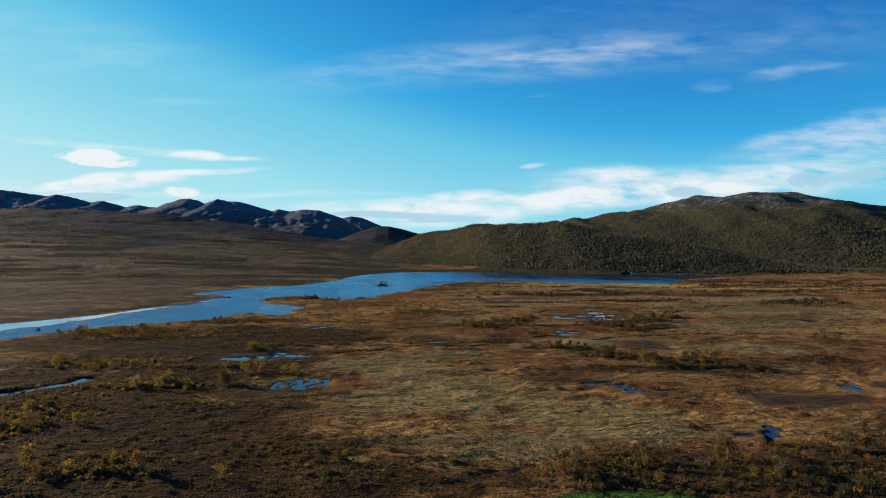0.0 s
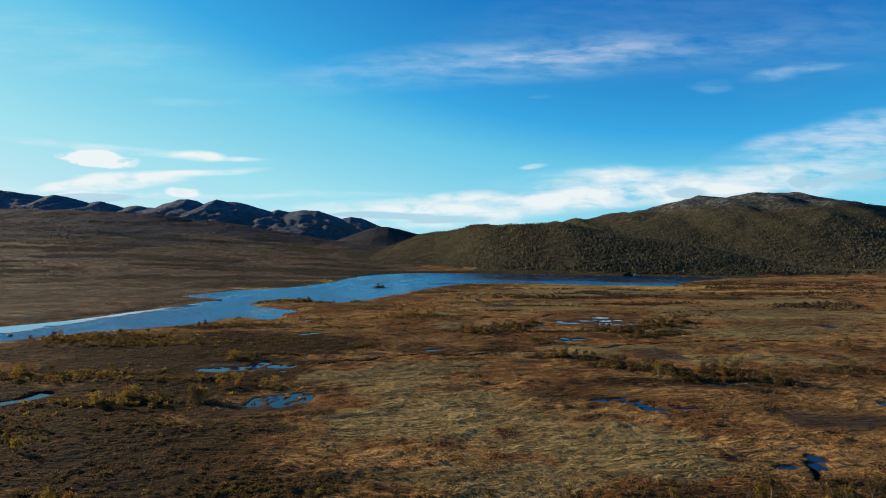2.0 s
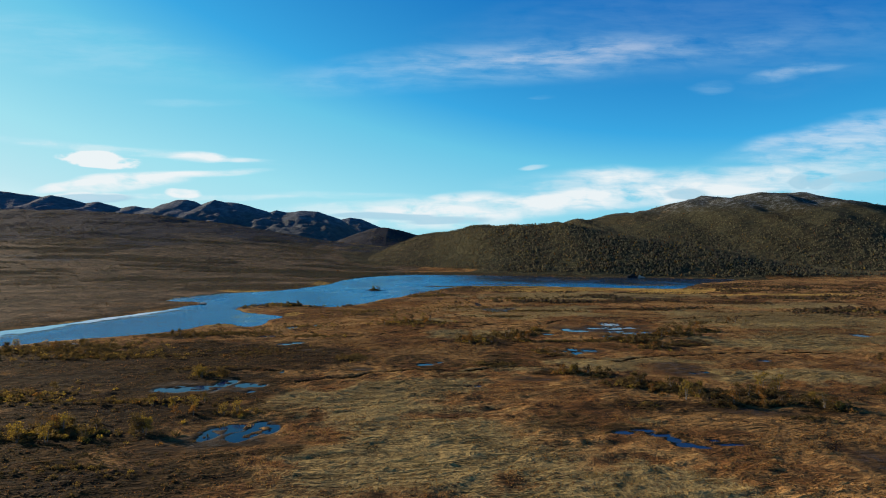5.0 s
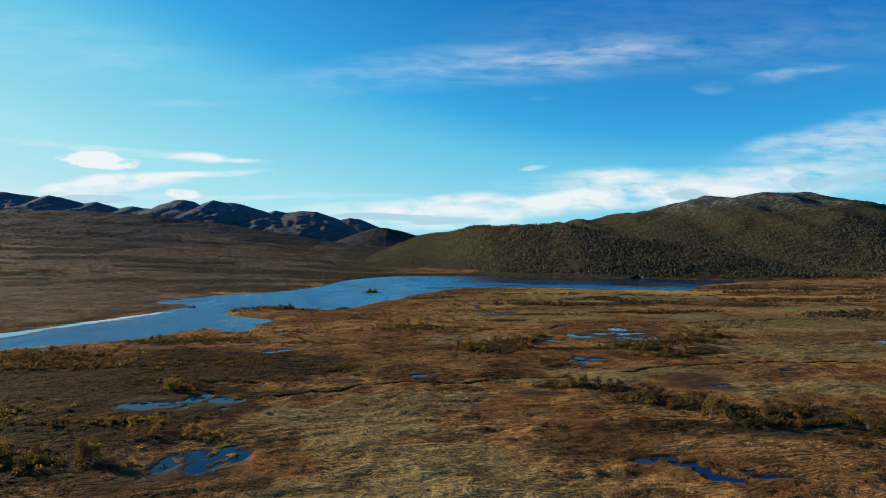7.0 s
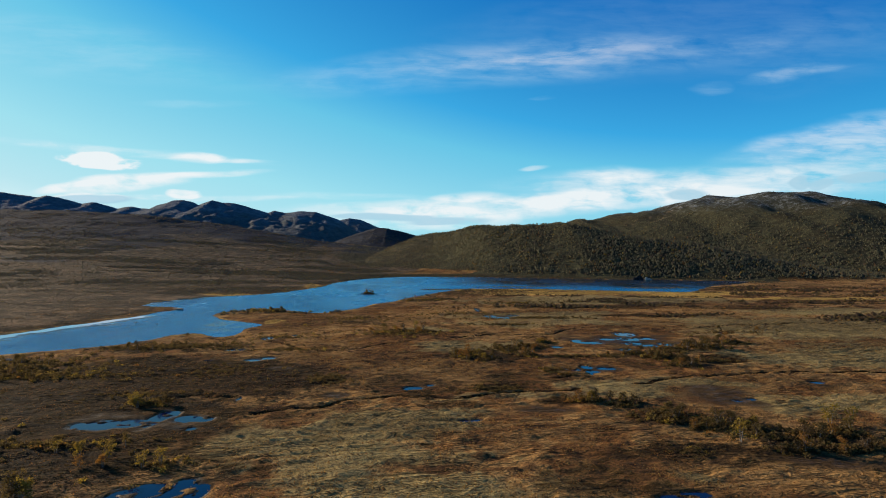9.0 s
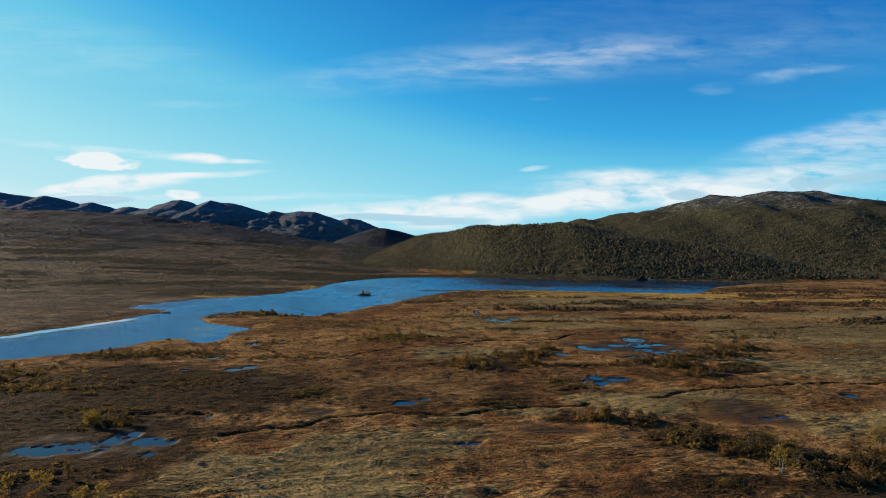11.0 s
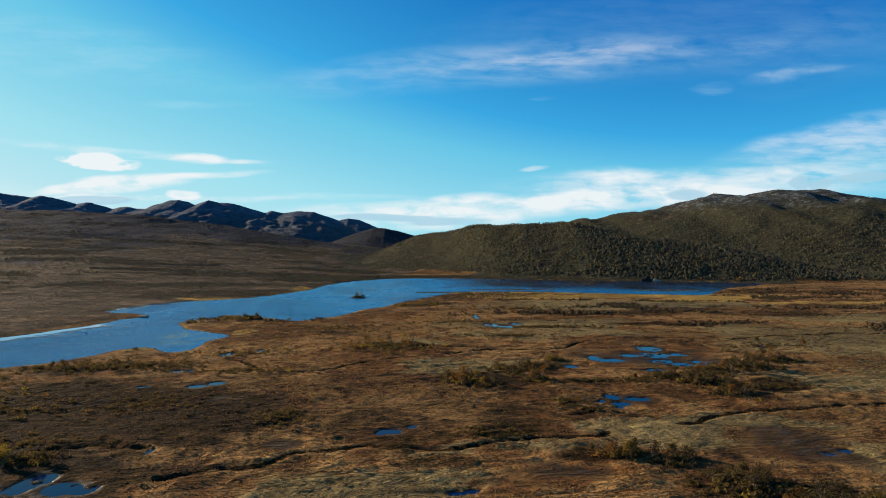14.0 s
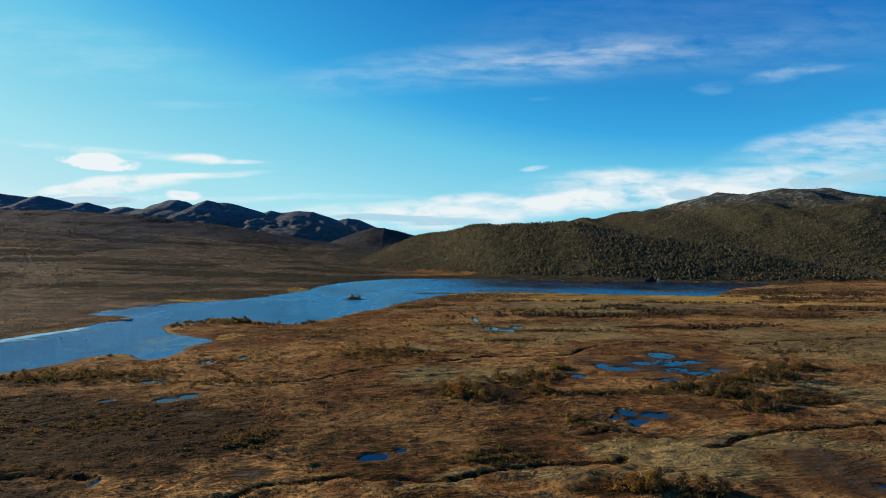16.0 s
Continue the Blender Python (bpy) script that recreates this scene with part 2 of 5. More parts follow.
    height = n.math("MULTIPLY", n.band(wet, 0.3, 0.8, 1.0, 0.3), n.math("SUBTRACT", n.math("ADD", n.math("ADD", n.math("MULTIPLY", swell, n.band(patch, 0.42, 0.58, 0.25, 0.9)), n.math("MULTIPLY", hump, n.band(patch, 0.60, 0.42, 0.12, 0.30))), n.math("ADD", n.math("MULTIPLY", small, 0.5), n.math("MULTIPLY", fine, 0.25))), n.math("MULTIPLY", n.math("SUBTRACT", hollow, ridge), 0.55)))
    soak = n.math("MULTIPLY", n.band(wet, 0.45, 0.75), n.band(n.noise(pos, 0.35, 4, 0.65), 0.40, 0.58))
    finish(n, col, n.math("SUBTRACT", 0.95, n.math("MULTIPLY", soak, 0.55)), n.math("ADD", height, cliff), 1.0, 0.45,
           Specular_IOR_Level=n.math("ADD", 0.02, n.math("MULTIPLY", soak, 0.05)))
    return m


def water_material(name, water_tint, bump, rough, gloss=0.5):
    m, n = material(name)
    pos = n.add("ShaderNodeTexCoord").outputs["Object"]
    w = n.math("ADD", n.noise(pos, 0.9, 4, 0.6, 0.4), n.math("MULTIPLY", n.noise(pos, 0.06, 3, 0.5), 2.0))
    calm = n.band(n.noise(n.vmath("MULTIPLY", pos, (1, 0.5, 1)), 0.02, 3, 0.5, 0.7), 0.35, 0.65, rough * 0.6, rough * 1.3)
    lee = n.add("ShaderNodeSeparateXYZ", {0: pos})
    off = n.math("SUBTRACT", n.math("ADD", lee.outputs[0], 177.0), n.math("MULTIPLY", n.math("SUBTRACT", lee.outputs[1], 383.0), 0.27))
    off = n.math("ADD", off, n.math("MULTIPLY", n.math("SUBTRACT", n.noise(pos, 0.05, 3, 0.6), 0.5), 30.0))
    off = n.math("ADD", off, n.band(lee.outputs[1], 421.0, 453.0, 0.0, 60.0))
    w = n.math("MULTIPLY", w, n.band(off, 8.0, 26.0, 0.01, 1.0))
    calm = n.math("MULTIPLY", calm, n.band(off, 8.0, 26.0, 0.2, 1.0))
    # far water: calmer, and the hill's dark reflection put into its colour
    calm_mirror = n.math("ADD", lee.outputs[1], n.math("MULTIPLY", n.math("SUBTRACT", n.noise(pos, 0.02, 3, 0.6), 0.5), 60.0))
    calm_mirror = n.math("MULTIPLY", n.band(n.math("ADD", calm_mirror, n.math("MULTIPLY", lee.outputs[0], 0.45)), 735.0, 800.0), n.band(lee.outputs[0], -10.0, 110.0))
    w = n.math("MULTIPLY", w, n.math("SUBTRACT", 1.0, n.math("MULTIPLY", calm_mirror, 0.9)))
    water_tint = n.mix(calm_mirror, water_tint, (0.003, 0.012, 0.030))
    shoal = n.math("ADD", n.math("POWER", n.math("DIVIDE", n.math("ADD", lee.outputs[0], 94.0), 17.0), 2.0),
                   n.math("POWER", n.math("DIVIDE", n.math("SUBTRACT", lee.outputs[1], 384.0), 30.0), 2.0))
    shoal = n.math("MULTIPLY", n.band(shoal, 1.2, 0.3), n.band(n.noise(pos, 0.09, 4, 0.6, 1.2), 0.44, 0.62))
    water_tint = n.mix(n.math("MULTIPLY", shoal, 0.9), water_tint, (0.15, 0.21, 0.15))
    finish(n, water_tint, calm, w, bump, 1.2, IOR=1.33, Specular_IOR_Level=gloss)
    return m


def leaf_material(name, dark, light, patch=0.0, through_light=0.45):
    m, n = material(name)
    geo = n.add("ShaderNodeNewGeometry").outputs["Random Per Island"]
    ob = n.add("ShaderNodeObjectInfo").outputs["Random"]
    pos = n.add("ShaderNodeTexCoord").outputs["Object"]
    f = n.math("ADD", n.math("MULTIPLY", geo, 0.7), n.math("MULTIPLY", ob, 0.3))
    col = n.mix(f, dark, light)
    if patch:
        col = n.mix(n.band(n.noise(pos, patch, 3, 0.6), 0.42, 0.62), n.mix(0.6, col, (0.028, 0.026, 0.012)), col)
    p = n.add("ShaderNodeBsdfPrincipled", {"Base Color": col, "Roughness": 0.85, "Specular IOR Level": 0.1})
    t = n.add("ShaderNodeBsdfTranslucent", {0: n.mix(1.0, col, (1.5, 1.4, 1.0), "MULTIPLY")})
    both = n.add("ShaderNodeMixShader", {0: through_light, 1: p.outputs[0], 2: t.outputs[0]})
    n.add("ShaderNodeOutputMaterial", {0: both.outputs[0]})
    return m


def bark_material():
    m, n = material("birch_bark")
    pos = n.add("ShaderNodeTexCoord").outputs["Object"]
    f = n.band(n.noise(n.vmath("MULTIPLY", pos, (3, 3, 9)), 1.0, 4, 0.6), 0.42, 0.62)
    finish(n, n.mix(f, (0.15, 0.13, 0.11), (0.05, 0.040, 0.032)), 0.9, f, 0.3, 0.02)
    return m


def stone_material(name, a, b):
    m, n = material(name)
    pos = n.add("ShaderNodeTexCoord").outputs["Object"]
    f = n.noise(pos, 1.1, 6, 0.65)
    finish(n, n.mix(n.band(f, 0.35, 0.65), a, b), 0.95, f, 0.6, 0.2, Specular_IOR_Level=0.1)
    return m


def crag_material():
    m, n = material("hazed_mountain_rock")
    pos = n.add("ShaderNodeTexCoord").outputs["Object"]
    high = n.add("ShaderNodeSeparateXYZ", {0: pos}).outputs[2]
    # distance haze put into the colours: rock and heath lifted and blued
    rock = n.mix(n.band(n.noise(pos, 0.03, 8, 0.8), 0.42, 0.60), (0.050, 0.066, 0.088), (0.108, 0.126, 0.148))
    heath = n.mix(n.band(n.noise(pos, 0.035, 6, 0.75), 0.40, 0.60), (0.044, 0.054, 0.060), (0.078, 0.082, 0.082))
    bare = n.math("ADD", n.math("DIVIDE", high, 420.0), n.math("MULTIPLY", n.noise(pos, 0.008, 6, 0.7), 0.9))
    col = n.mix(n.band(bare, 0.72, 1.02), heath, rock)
    finish(n, col, 0.95, n.noise(pos, 0.03, 7, 0.7), 0.8, 14.0, Specular_IOR_Level=0.05)
    return m


GROUND = ground_material()
CRAGS = crag_material()
# water base colours: part of the sky's reflected blue is put into them
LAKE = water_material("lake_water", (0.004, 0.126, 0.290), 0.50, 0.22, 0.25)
POOL = water_material("pool_water", (0.001, 0.010, 0.050), 0.012, 0.04, 0.10)
GOLD = leaf_material("gold_leaves", (0.080, 0.060, 0.014), (0.200, 0.142, 0.030))
ORANGE = leaf_material("orange_leaves", (0.080, 0.042, 0.014), (0.185, 0.095, 0.026))
OLIVE = leaf_material("olive_leaves", (0.044, 0.033, 0.014), (0.104, 0.075, 0.029))
TWIGS = leaf_material("bare_twigs", (0.040, 0.028, 0.016), (0.100, 0.066, 0.036))
DARK = leaf_material("dark_scrub", (0.030, 0.023, 0.011), (0.072, 0.052, 0.022))
STRAW = leaf_material("straw_tufts", (0.120, 0.078, 0.030), (0.220, 0.146, 0.058), 0.0, 0.5)
RUST = leaf_material("rust_tufts", (0.080, 0.038, 0.014), (0.190, 0.098, 0.037), 0.0, 0.5)
# leaf colours of the far woods, with bluish distance haze mixed into them
HAZED_OLIVE = leaf_material("hazed_olive_leaves", (0.048, 0.052, 0.033), (0.120, 0.112, 0.066))
HAZED_DARK = leaf_material("hazed_dark_leaves", (0.062, 0.062, 0.040), (0.152, 0.134, 0.078))
HAZED_TWIGS = leaf_material("hazed_bare_twigs", (0.046, 0.036, 0.026), (0.098, 0.072, 0.050))
BARK = bark_material()
STONE = stone_material("grey_stone", (0.05, 0.048, 0.045), (0.16, 0.15, 0.14))
PALE = stone_material("pale_stone", (0.17, 0.16, 0.15), (0.30, 0.285, 0.26))


# ---------------------------------------------------------------- plan
def hash01(ix, iy, seed):
    h = (ix.astype(np.int64) * 374761393 + iy.astype(np.int64) * 668265263 + seed * 974711) & 0x7FFFFFFF
    h = ((h ^ (h >> 13)) * 1274126177) & 0x7FFFFFFF
    return ((h ^ (h >> 16)) & 0xFFFFFF) / float(0xFFFFFF)


def lattice(x, y, seed):
    ix, iy = np.floor(x), np.floor(y)
    fx, fy = x - ix, y - iy
    fx, fy = fx * fx * (3 - 2 * fx), fy * fy * (3 - 2 * fy)
    a, b = hash01(ix, iy, seed), hash01(ix + 1, iy, seed)
    c, d = hash01(ix, iy + 1, seed), hash01(ix + 1, iy + 1, seed)
    return (a + (b - a) * fx) * (1 - fy) + (c + (d - c) * fx) * fy


def fbm(x, y, size, octaves=3, seed=1, gain=0.5):
    """Smooth noise from -1 to 1 whose largest bumps are about size metres wide."""
    total, amp, norm = 0.0, 1.0, 0.0
    c, s = math.cos(0.6), math.sin(0.6)
    px, py = x / size, y / size
    for k in range(octaves):
        total = total + amp * (lattice(px + 17.3 * k, py - 9.1 * k, seed + k) * 2 - 1)
        norm += amp
        amp *= gain
        px, py = (px * c - py * s) * 2.03, (px * s + py * c) * 2.03
    return total / norm


def sstep(v, lo, hi):
    t = np.clip((v - lo) / (hi - lo), 0, 1)
    return t * t * (3 - 2 * t)


# lake shore, metres: the north-west side from the west, then the far and east side, then the south side back
SHORE_NORTH = [
    (-398.6, 141.2), (-290.5, 225.5), (-215.2, 306.2), (-189.9, 342.7), (-176.9, 383.1), (-162.9, 424.0), (-161.3, 447.3), (-153.6, 462.0),
    (-166.7, 478.6), (-190.5, 488.5), (-193.9, 511.8), (-188.4, 535.7), (-174.0, 562.4), (-142.4, 589.5), (-126.7, 622.1), (-105.2, 692.7),
    (-102.7, 755.1),
]
SHORE_FAR = [
    (-90.0, 829.2), (-65.3, 882.4), (-31.7, 917.3), (21.8, 921.1), (75.9, 904.5), (119.6, 888.9), (179.1, 865.6), (237.0, 839.6), (281.0, 831.4),
    (332.0, 807.7), (383.2, 780.3), (350.7, 734.2), (306.4, 701.2), (266.9, 646.9), (239.4, 611.9), (204.3, 618.2), (160.7, 632.5),
]
SHORE_SOUTH = [
    (117.6, 651.1), (81.1, 660.3), (46.0, 657.6), (24.8, 633.3), (9.1, 598.0), (-9.6, 554.4), (-19.8, 520.1), (-33.1, 498.5), (-41.1, 469.0),
    (-56.2, 441.4), (-68.4, 439.7), (-82.6, 452.4), (-102.7, 457.5), (-115.6, 448.6), (-123.5, 438.0), (-121.4, 427.0), (-110.2, 409.2),
    (-98.1, 396.5), (-80.0, 382.1), (-83.8, 364.7), (-83.6, 342.5), (-91.6, 339.2), (-102.6, 348.9), (-112.4, 341.5), (-117.2, 324.3),
    (-128.8, 311.0), (-148.2, 296.5), (-169.3, 276.1), (-186.3, 238.6), (-235.0, 183.7), (-311.2, 83.6),
]


def smooth_ring(pts, steps=4):
    p = np.array(pts, float)
    out = []
    for i in range(len(p)):
        a, b, c, d = p[i - 1], p[i], p[(i + 1) % len(p)], p[(i + 2) % len(p)]
        for k in range(steps):
            t = k / steps
            out.append(0.5 * (2 * b + (c - a) * t + (2 * a - 5 * b + 4 * c - d) * t * t + (3 * b - a - 3 * c + d) * t ** 3))
    return np.array(out)


RING = smooth_ring(SHORE_NORTH + SHORE_FAR + SHORE_SOUTH)


def ring_distance(x, y):
    """Metres to the lake shore, negative on the water."""
    best, inside = np.full(x.shape, 1e9), np.zeros(x.shape, bool)
    for (ax, ay), (bx, by) in zip(RING, np.roll(RING, -1, 0)):
        dx, dy = bx - ax, by - ay
        t = np.clip(((x - ax) * dx + (y - ay) * dy) / (dx * dx + dy * dy + 1e-9), 0, 1)
        best = np.minimum(best, (x - ax - t * dx) ** 2 + (y - ay - t * dy) ** 2)
        if abs(dy) > 1e-9:
            inside ^= ((ay > y) != (by > y)) & (x < dx * (y - ay) / dy + ax)
    d = np.sqrt(best)
    return np.where(inside, -d, d)


def lake_distance(x, y):
    d = np.full(x.shape, 400.0)
    near = (x > -700) & (x < 600) & (y > -100) & (y < 1150)
    if near.any():
        d[near] = ring_distance(x[near], y[near]) + 2.2 * fbm(x[near], y[near], 14, 3, 5) + 0.8 * fbm(x[near], y[near], 4, 2, 6)
    return d


# bog pools: raggedness, and the bays of which each is made (x, y, half width, half depth)
POOLS = [
    (0.16, [(64.3, 315.6, 2.5, 4.8), (68.6, 310.8, 5.3, 3.6), (78.2, 320.1, 3.0, 3.0), (90.0, 333.7, 5.0, 5.7), (87.5, 319.7, 5.2, 6.0), (85.6, 308.3, 4.4, 4.4), (94.8, 321.5, 4.1, 3.1)]),
    (0.16, [(90.2, 302.9, 4.2, 3.3), (96.9, 307.0, 2.8, 3.5), (76.9, 295.2, 2.9, 2.3)]), (0.1, [(52.8, 300.9, 2.0, 2.4)]),
    (0.16, [(53.8, 262.2, 1.8, 3.5), (49.2, 257.9, 2.3, 1.9), (53.4, 255.0, 2.7, 2.3), (60.1, 259.4, 3.2, 1.9), (52.8, 251.4, 1.0, 1.3)]),
    (0.05, [(-63.9, 327.7, 2.1, 4.2)]), (0.1, [(-55.4, 277.0, 2.6, 2.4), (-51.4, 280.5, 2.6, 2.5)]), (0.1, [(-67.9, 297.6, 3.6, 1.9)]),
] + [
    (0.1, [(-70.2, 277.0, 1.7, 1.2)]), (0.1, [(-0.4, 234.0, 2.5, 1.9), (4.0, 237.1, 1.2, 1.3), (-2.0, 232.8, 1.2, 1.2)]),
    (0.05, [(-43.7, 223.3, 0.4, 2.1)]), (0.05, [(-54.2, 336.0, 1.2, 2.3)]), (0.05, [(135.0, 337.9, 1.4, 3.6)]),
    (0.14, [(39.0, 408.6, 3.7, 6.1), (44.5, 400.4, 5.6, 5.7), (51.4, 412.1, 3.2, 4.2)]), (0.08, [(34.5, 445.6, 1.5, 10.4)]),
    (0.08, [(-69.3, 201.1, 3.4, 3.2), (-65.6, 201.6, 4.0, 4.0), (-60.6, 202.6, 3.8, 3.4), (-56.6, 205.3, 2.0, 7.1), (-55.2, 209.5, 2.1, 3.7), (-49.9, 205.7, 2.9, 3.0), (-45.9, 205.6, 2.0, 2.4), (-46.8, 198.3, 1.9, 1.6)]),
] + [
    (0.08, [(-43.8, 161.7, 2.1, 4.6), (-42.1, 164.5, 2.3, 3.8), (-39.8, 166.7, 2.6, 4.0), (-37.6, 159.8, 2.4, 3.5), (-35.5, 163.3, 1.9, 4.4), (-35.4, 167.9, 2.2, 2.4), (-32.3, 164.8, 1.6, 3.6), (-44.3, 159.1, 1.2, 2.3)]),
    (0.12, [(39.8, 160.5, 2.1, 1.2), (43.9, 161.6, 2.6, 1.2), (46.9, 158.8, 2.2, 1.5), (48.2, 155.8, 1.5, 2.0), (49.1, 152.5, 2.1, 1.6), (51.2, 150.9, 1.9, 0.8)]),
    (0.12, [(55.8, 155.0, 1.4, 0.8), (57.9, 152.5, 2.7, 0.8), (61.6, 152.2, 2.1, 0.5)]),
    (0.25, [(12.0, 201.9, 1.6, 0.9), (14.2, 202.8, 0.9, 0.6)]), (0.3, [(80.0, 218.0, 1.5, 1.2), (84.0, 219.5, 1.3, 1.0)]),
    (0.1, [(112.8, 237.9, 2.1, 1.3)]),
] + [
    (0.1, [(186.0, 293.5, 3.2, 4.5)]), (0.12, [(106.8, 153.3, 1.7, 3.8), (110.5, 158.0, 1.1, 2.8)]),
    (0.12, [(65.9, 119.1, 1.3, 2.0), (64.2, 115.3, 1.0, 1.8)]), (0.12, [(58.1, 115.0, 2.1, 1.0)]), (0.1, [(-221.3, 353.5, 2.0, 6.3)]),
]
# wet peat flats round them: x, y, half width, half depth
FLATS = [
    (81.4, 317.9, 30, 28), (29.6, 206.1, 13, 6), (91.4, 138.4, 26, 9), (54.2, 259.1, 11, 7), (-45.1, 261.6, 6, 5), (84.4, 222.8, 12, 10),
    (-39.9, 162.3, 12, 8), (-59.7, 202.1, 17, 8), (40.2, 409.0, 14, 12), (78.9, 140.2, 9, 8), (117.2, 151.3, 10, 12), (-19.2, 229.0, 6, 5),
    (73.2, 172.7, 14, 6),
]
# creeks: trenches a metre or so wide
CREEKS = [
    [(-62.5, 319.2), (-55.4, 315.4), (-46.3, 301.6), (-41.3, 293.7), (-32.2, 294.0), (-25.2, 296.2), (-16.1, 303.6), (-10.1, 313.9), (-1.9, 318.2), (11.3, 322.7), (28.7, 332.5), (50.3, 332.2), (59.7, 335.6), (65.9, 347.2), (74.3, 354.7), (86.8, 358.2), (105.7, 362.1), (132.0, 354.8), (154.4, 366.1), (194.1, 369.7), (243.6, 359.0)],
    [(-64.3, 222.2), (-60.3, 225.2), (-54.3, 225.3), (-45.3, 224.6)],
    [(-36.5, 208.4), (-32.5, 210.4), (-29.4, 213.4), (-25.4, 212.5), (-20.3, 214.6), (-18.3, 217.5), (-16.2, 220.4), (-10.1, 221.5), (-4.0, 223.6), (3.1, 221.9), (9.2, 222.0), (14.3, 223.1), (22.4, 226.2), (32.7, 228.4), (41.9, 229.5), (44.0, 232.5)],
    [(39.9, 244.9), (45.0, 247.0), (48.0, 250.0)],
] + [
    [(60.4, 236.7), (65.6, 238.8), (68.6, 241.8), (72.8, 243.8), (81.0, 246.9), (91.4, 249.1), (104.9, 251.4), (145.7, 250.4)],
    [(64.6, 116.7), (59.1, 108.1), (71.3, 102.3), (94.0, 106.7), (123.1, 102.1)],
]
STREAM = [(-123.8, 141.6), (-116.2, 148.6), (-111.1, 153.0), (-107.8, 156.4), (-104.8, 160.7), (-101.5, 165.2), (-99.2, 171.5)]
# straw-coloured grass and dark heath: x, y, half width, half depth
STRAWS = [
    (127.2, 515.6, 120, 45), (62.9, 375.9, 60, 22), (234.2, 430.7, 60, 30), (4.7, 149.1, 46, 34), (-17.5, 186.6, 36, 22), (-5.2, 204.3, 30, 15),
    (31.6, 220.6, 24, 8), (58.4, 225.1, 20, 13), (72.8, 235.1, 24, 7), (184.2, 354.7, 95, 55), (63.1, 412.2, 70, 30), (31.1, 126.8, 30, 16),
    (0.5, 113.5, 20, 10), (114.9, 211.0, 34, 16), (146.0, 280.9, 60, 25), (-60.5, 468.2, 25, 18), (21.5, 297.7, 22, 16), (-1.0, 349.8, 18, 12),
]
HEATHS = [
    (-70.0, 169.7, 34, 34), (-51.7, 132.5, 30, 22), (-49.5, 212.9, 18, 12), (-43.2, 102.5, 38, 20), (-74.8, 147.5, 30, 30),
    (-98.9, 225.2, 40, 50), (25.6, 279.6, 20, 10), (21.4, 231.0, 10, 5), (-24.1, 244.4, 6, 8), (94.6, 278.5, 22, 14), (64.8, 199.1, 18, 9),
    (78.4, 183.8, 18, 8), (39.9, 216.0, 12, 5), (26.5, 94.7, 14, 12), (59.0, 94.2, 16, 12), (-93.3, 306.1, 32, 15), (-59.0, 255.3, 40, 20),
    (121.6, 191.7, 12, 9), (-7.1, 340.4, 16, 12), (109.7, 459.5, 34, 16), (164.5, 482.6, 30, 14), (213.8, 448.9, 34, 12),
] + [
    (126.1, 404.6, 40, 8), (0.8, 523.9, 24, 16), (-19.5, 97.0, 16, 8),
]
BROAD = [
    (-381.5, 745.2, 330, 330), (-69.6, 201.9, 36, 30), (-137.9, 255.3, 48, 40), (-327.3, 544.0, 190, 150), (-294.2, 385.9, 130, 110),
    (-94.6, 147.1, 75, 75), (-83.9, 240.0, 60, 60), (-39.3, 91.9, 60, 22), (-44.1, 247.7, 40, 26), (62.7, 170.5, 50, 12),
]
SEDGES = [
    (123.2, 587.1, 81.1, 27.3), (213.5, 555.8, 35.9, 23.9),
    (85.4, 634.4, 110, 22), (204.3, 596.2, 70, 26), (-78.1, 389.4, 6, 8), (-103.6, 347.9, 12, 4), (-162.5, 586.3, 26, 16),
    (-115.7, 711.6, 10, 30), (-179.1, 507.7, 10, 20), (248.2, 582.8, 60, 20), (291.4, 519.9, 60, 14),
]
GREEN = (24.4, 65.9, 21, 24.2)
ISLET = (-46.9, 592.5, 9.5, 6.0)


def blob(x, y, cx, cy, a, b, turn=0.0):
    c, s = math.cos(radians(turn)), math.sin(radians(turn))
    px, py = (x - cx) * c + (y - cy) * s, -(x - cx) * s + (y - cy) * c
    return np.sqrt((px / a) ** 2 + (py / b) ** 2)


def patches(x, y, rows):
    w = np.zeros(x.shape)
    for cx, cy, a, b in rows:
        near = (abs(x - cx) < a * 2 + 9) & (abs(y - cy) < b * 2 + 9)
        if near.any():
            px, py = x[near], y[near]
            s = min(1.0, min(a, b) / 12)
            q = blob(px + 14 * s * fbm(px, py, 26, 3, 81), py + 14 * s * fbm(px, py, 26, 3, 82), cx, cy, a, b)
            w[near] = np.maximum(w[near], 1 - sstep(q + 0.35 * fbm(px, py, 6, 2, 83), 0.35, 1.4))
    return w


def line_distance(x, y, pts, wiggle=2.5):
    p = np.array(pts, float)
    lo, hi = p.min(0) - 12, p.max(0) + 12
    near = (x > lo[0]) & (x < hi[0]) & (y > lo[1]) & (y < hi[1])
    d = np.full(x.shape, 50.0)
    if not near.any():
        return d
    qx = x[near] + wiggle * fbm(x[near], y[near], 9, 2, 31)
    qy = y[near] + wiggle * fbm(x[near], y[near], 9, 2, 41)
    best = np.full(qx.shape, 2500.0)
    for (ax, ay), (bx, by) in zip(p[:-1], p[1:]):
        dx, dy = bx - ax, by - ay
        t = np.clip(((qx - ax) * dx + (qy - ay) * dy) / (dx * dx + dy * dy), 0, 1)
        best = np.minimum(best, (qx - ax - t * dx) ** 2 + (qy - ay - t * dy) ** 2)
    d[near] = np.sqrt(best)
    return d


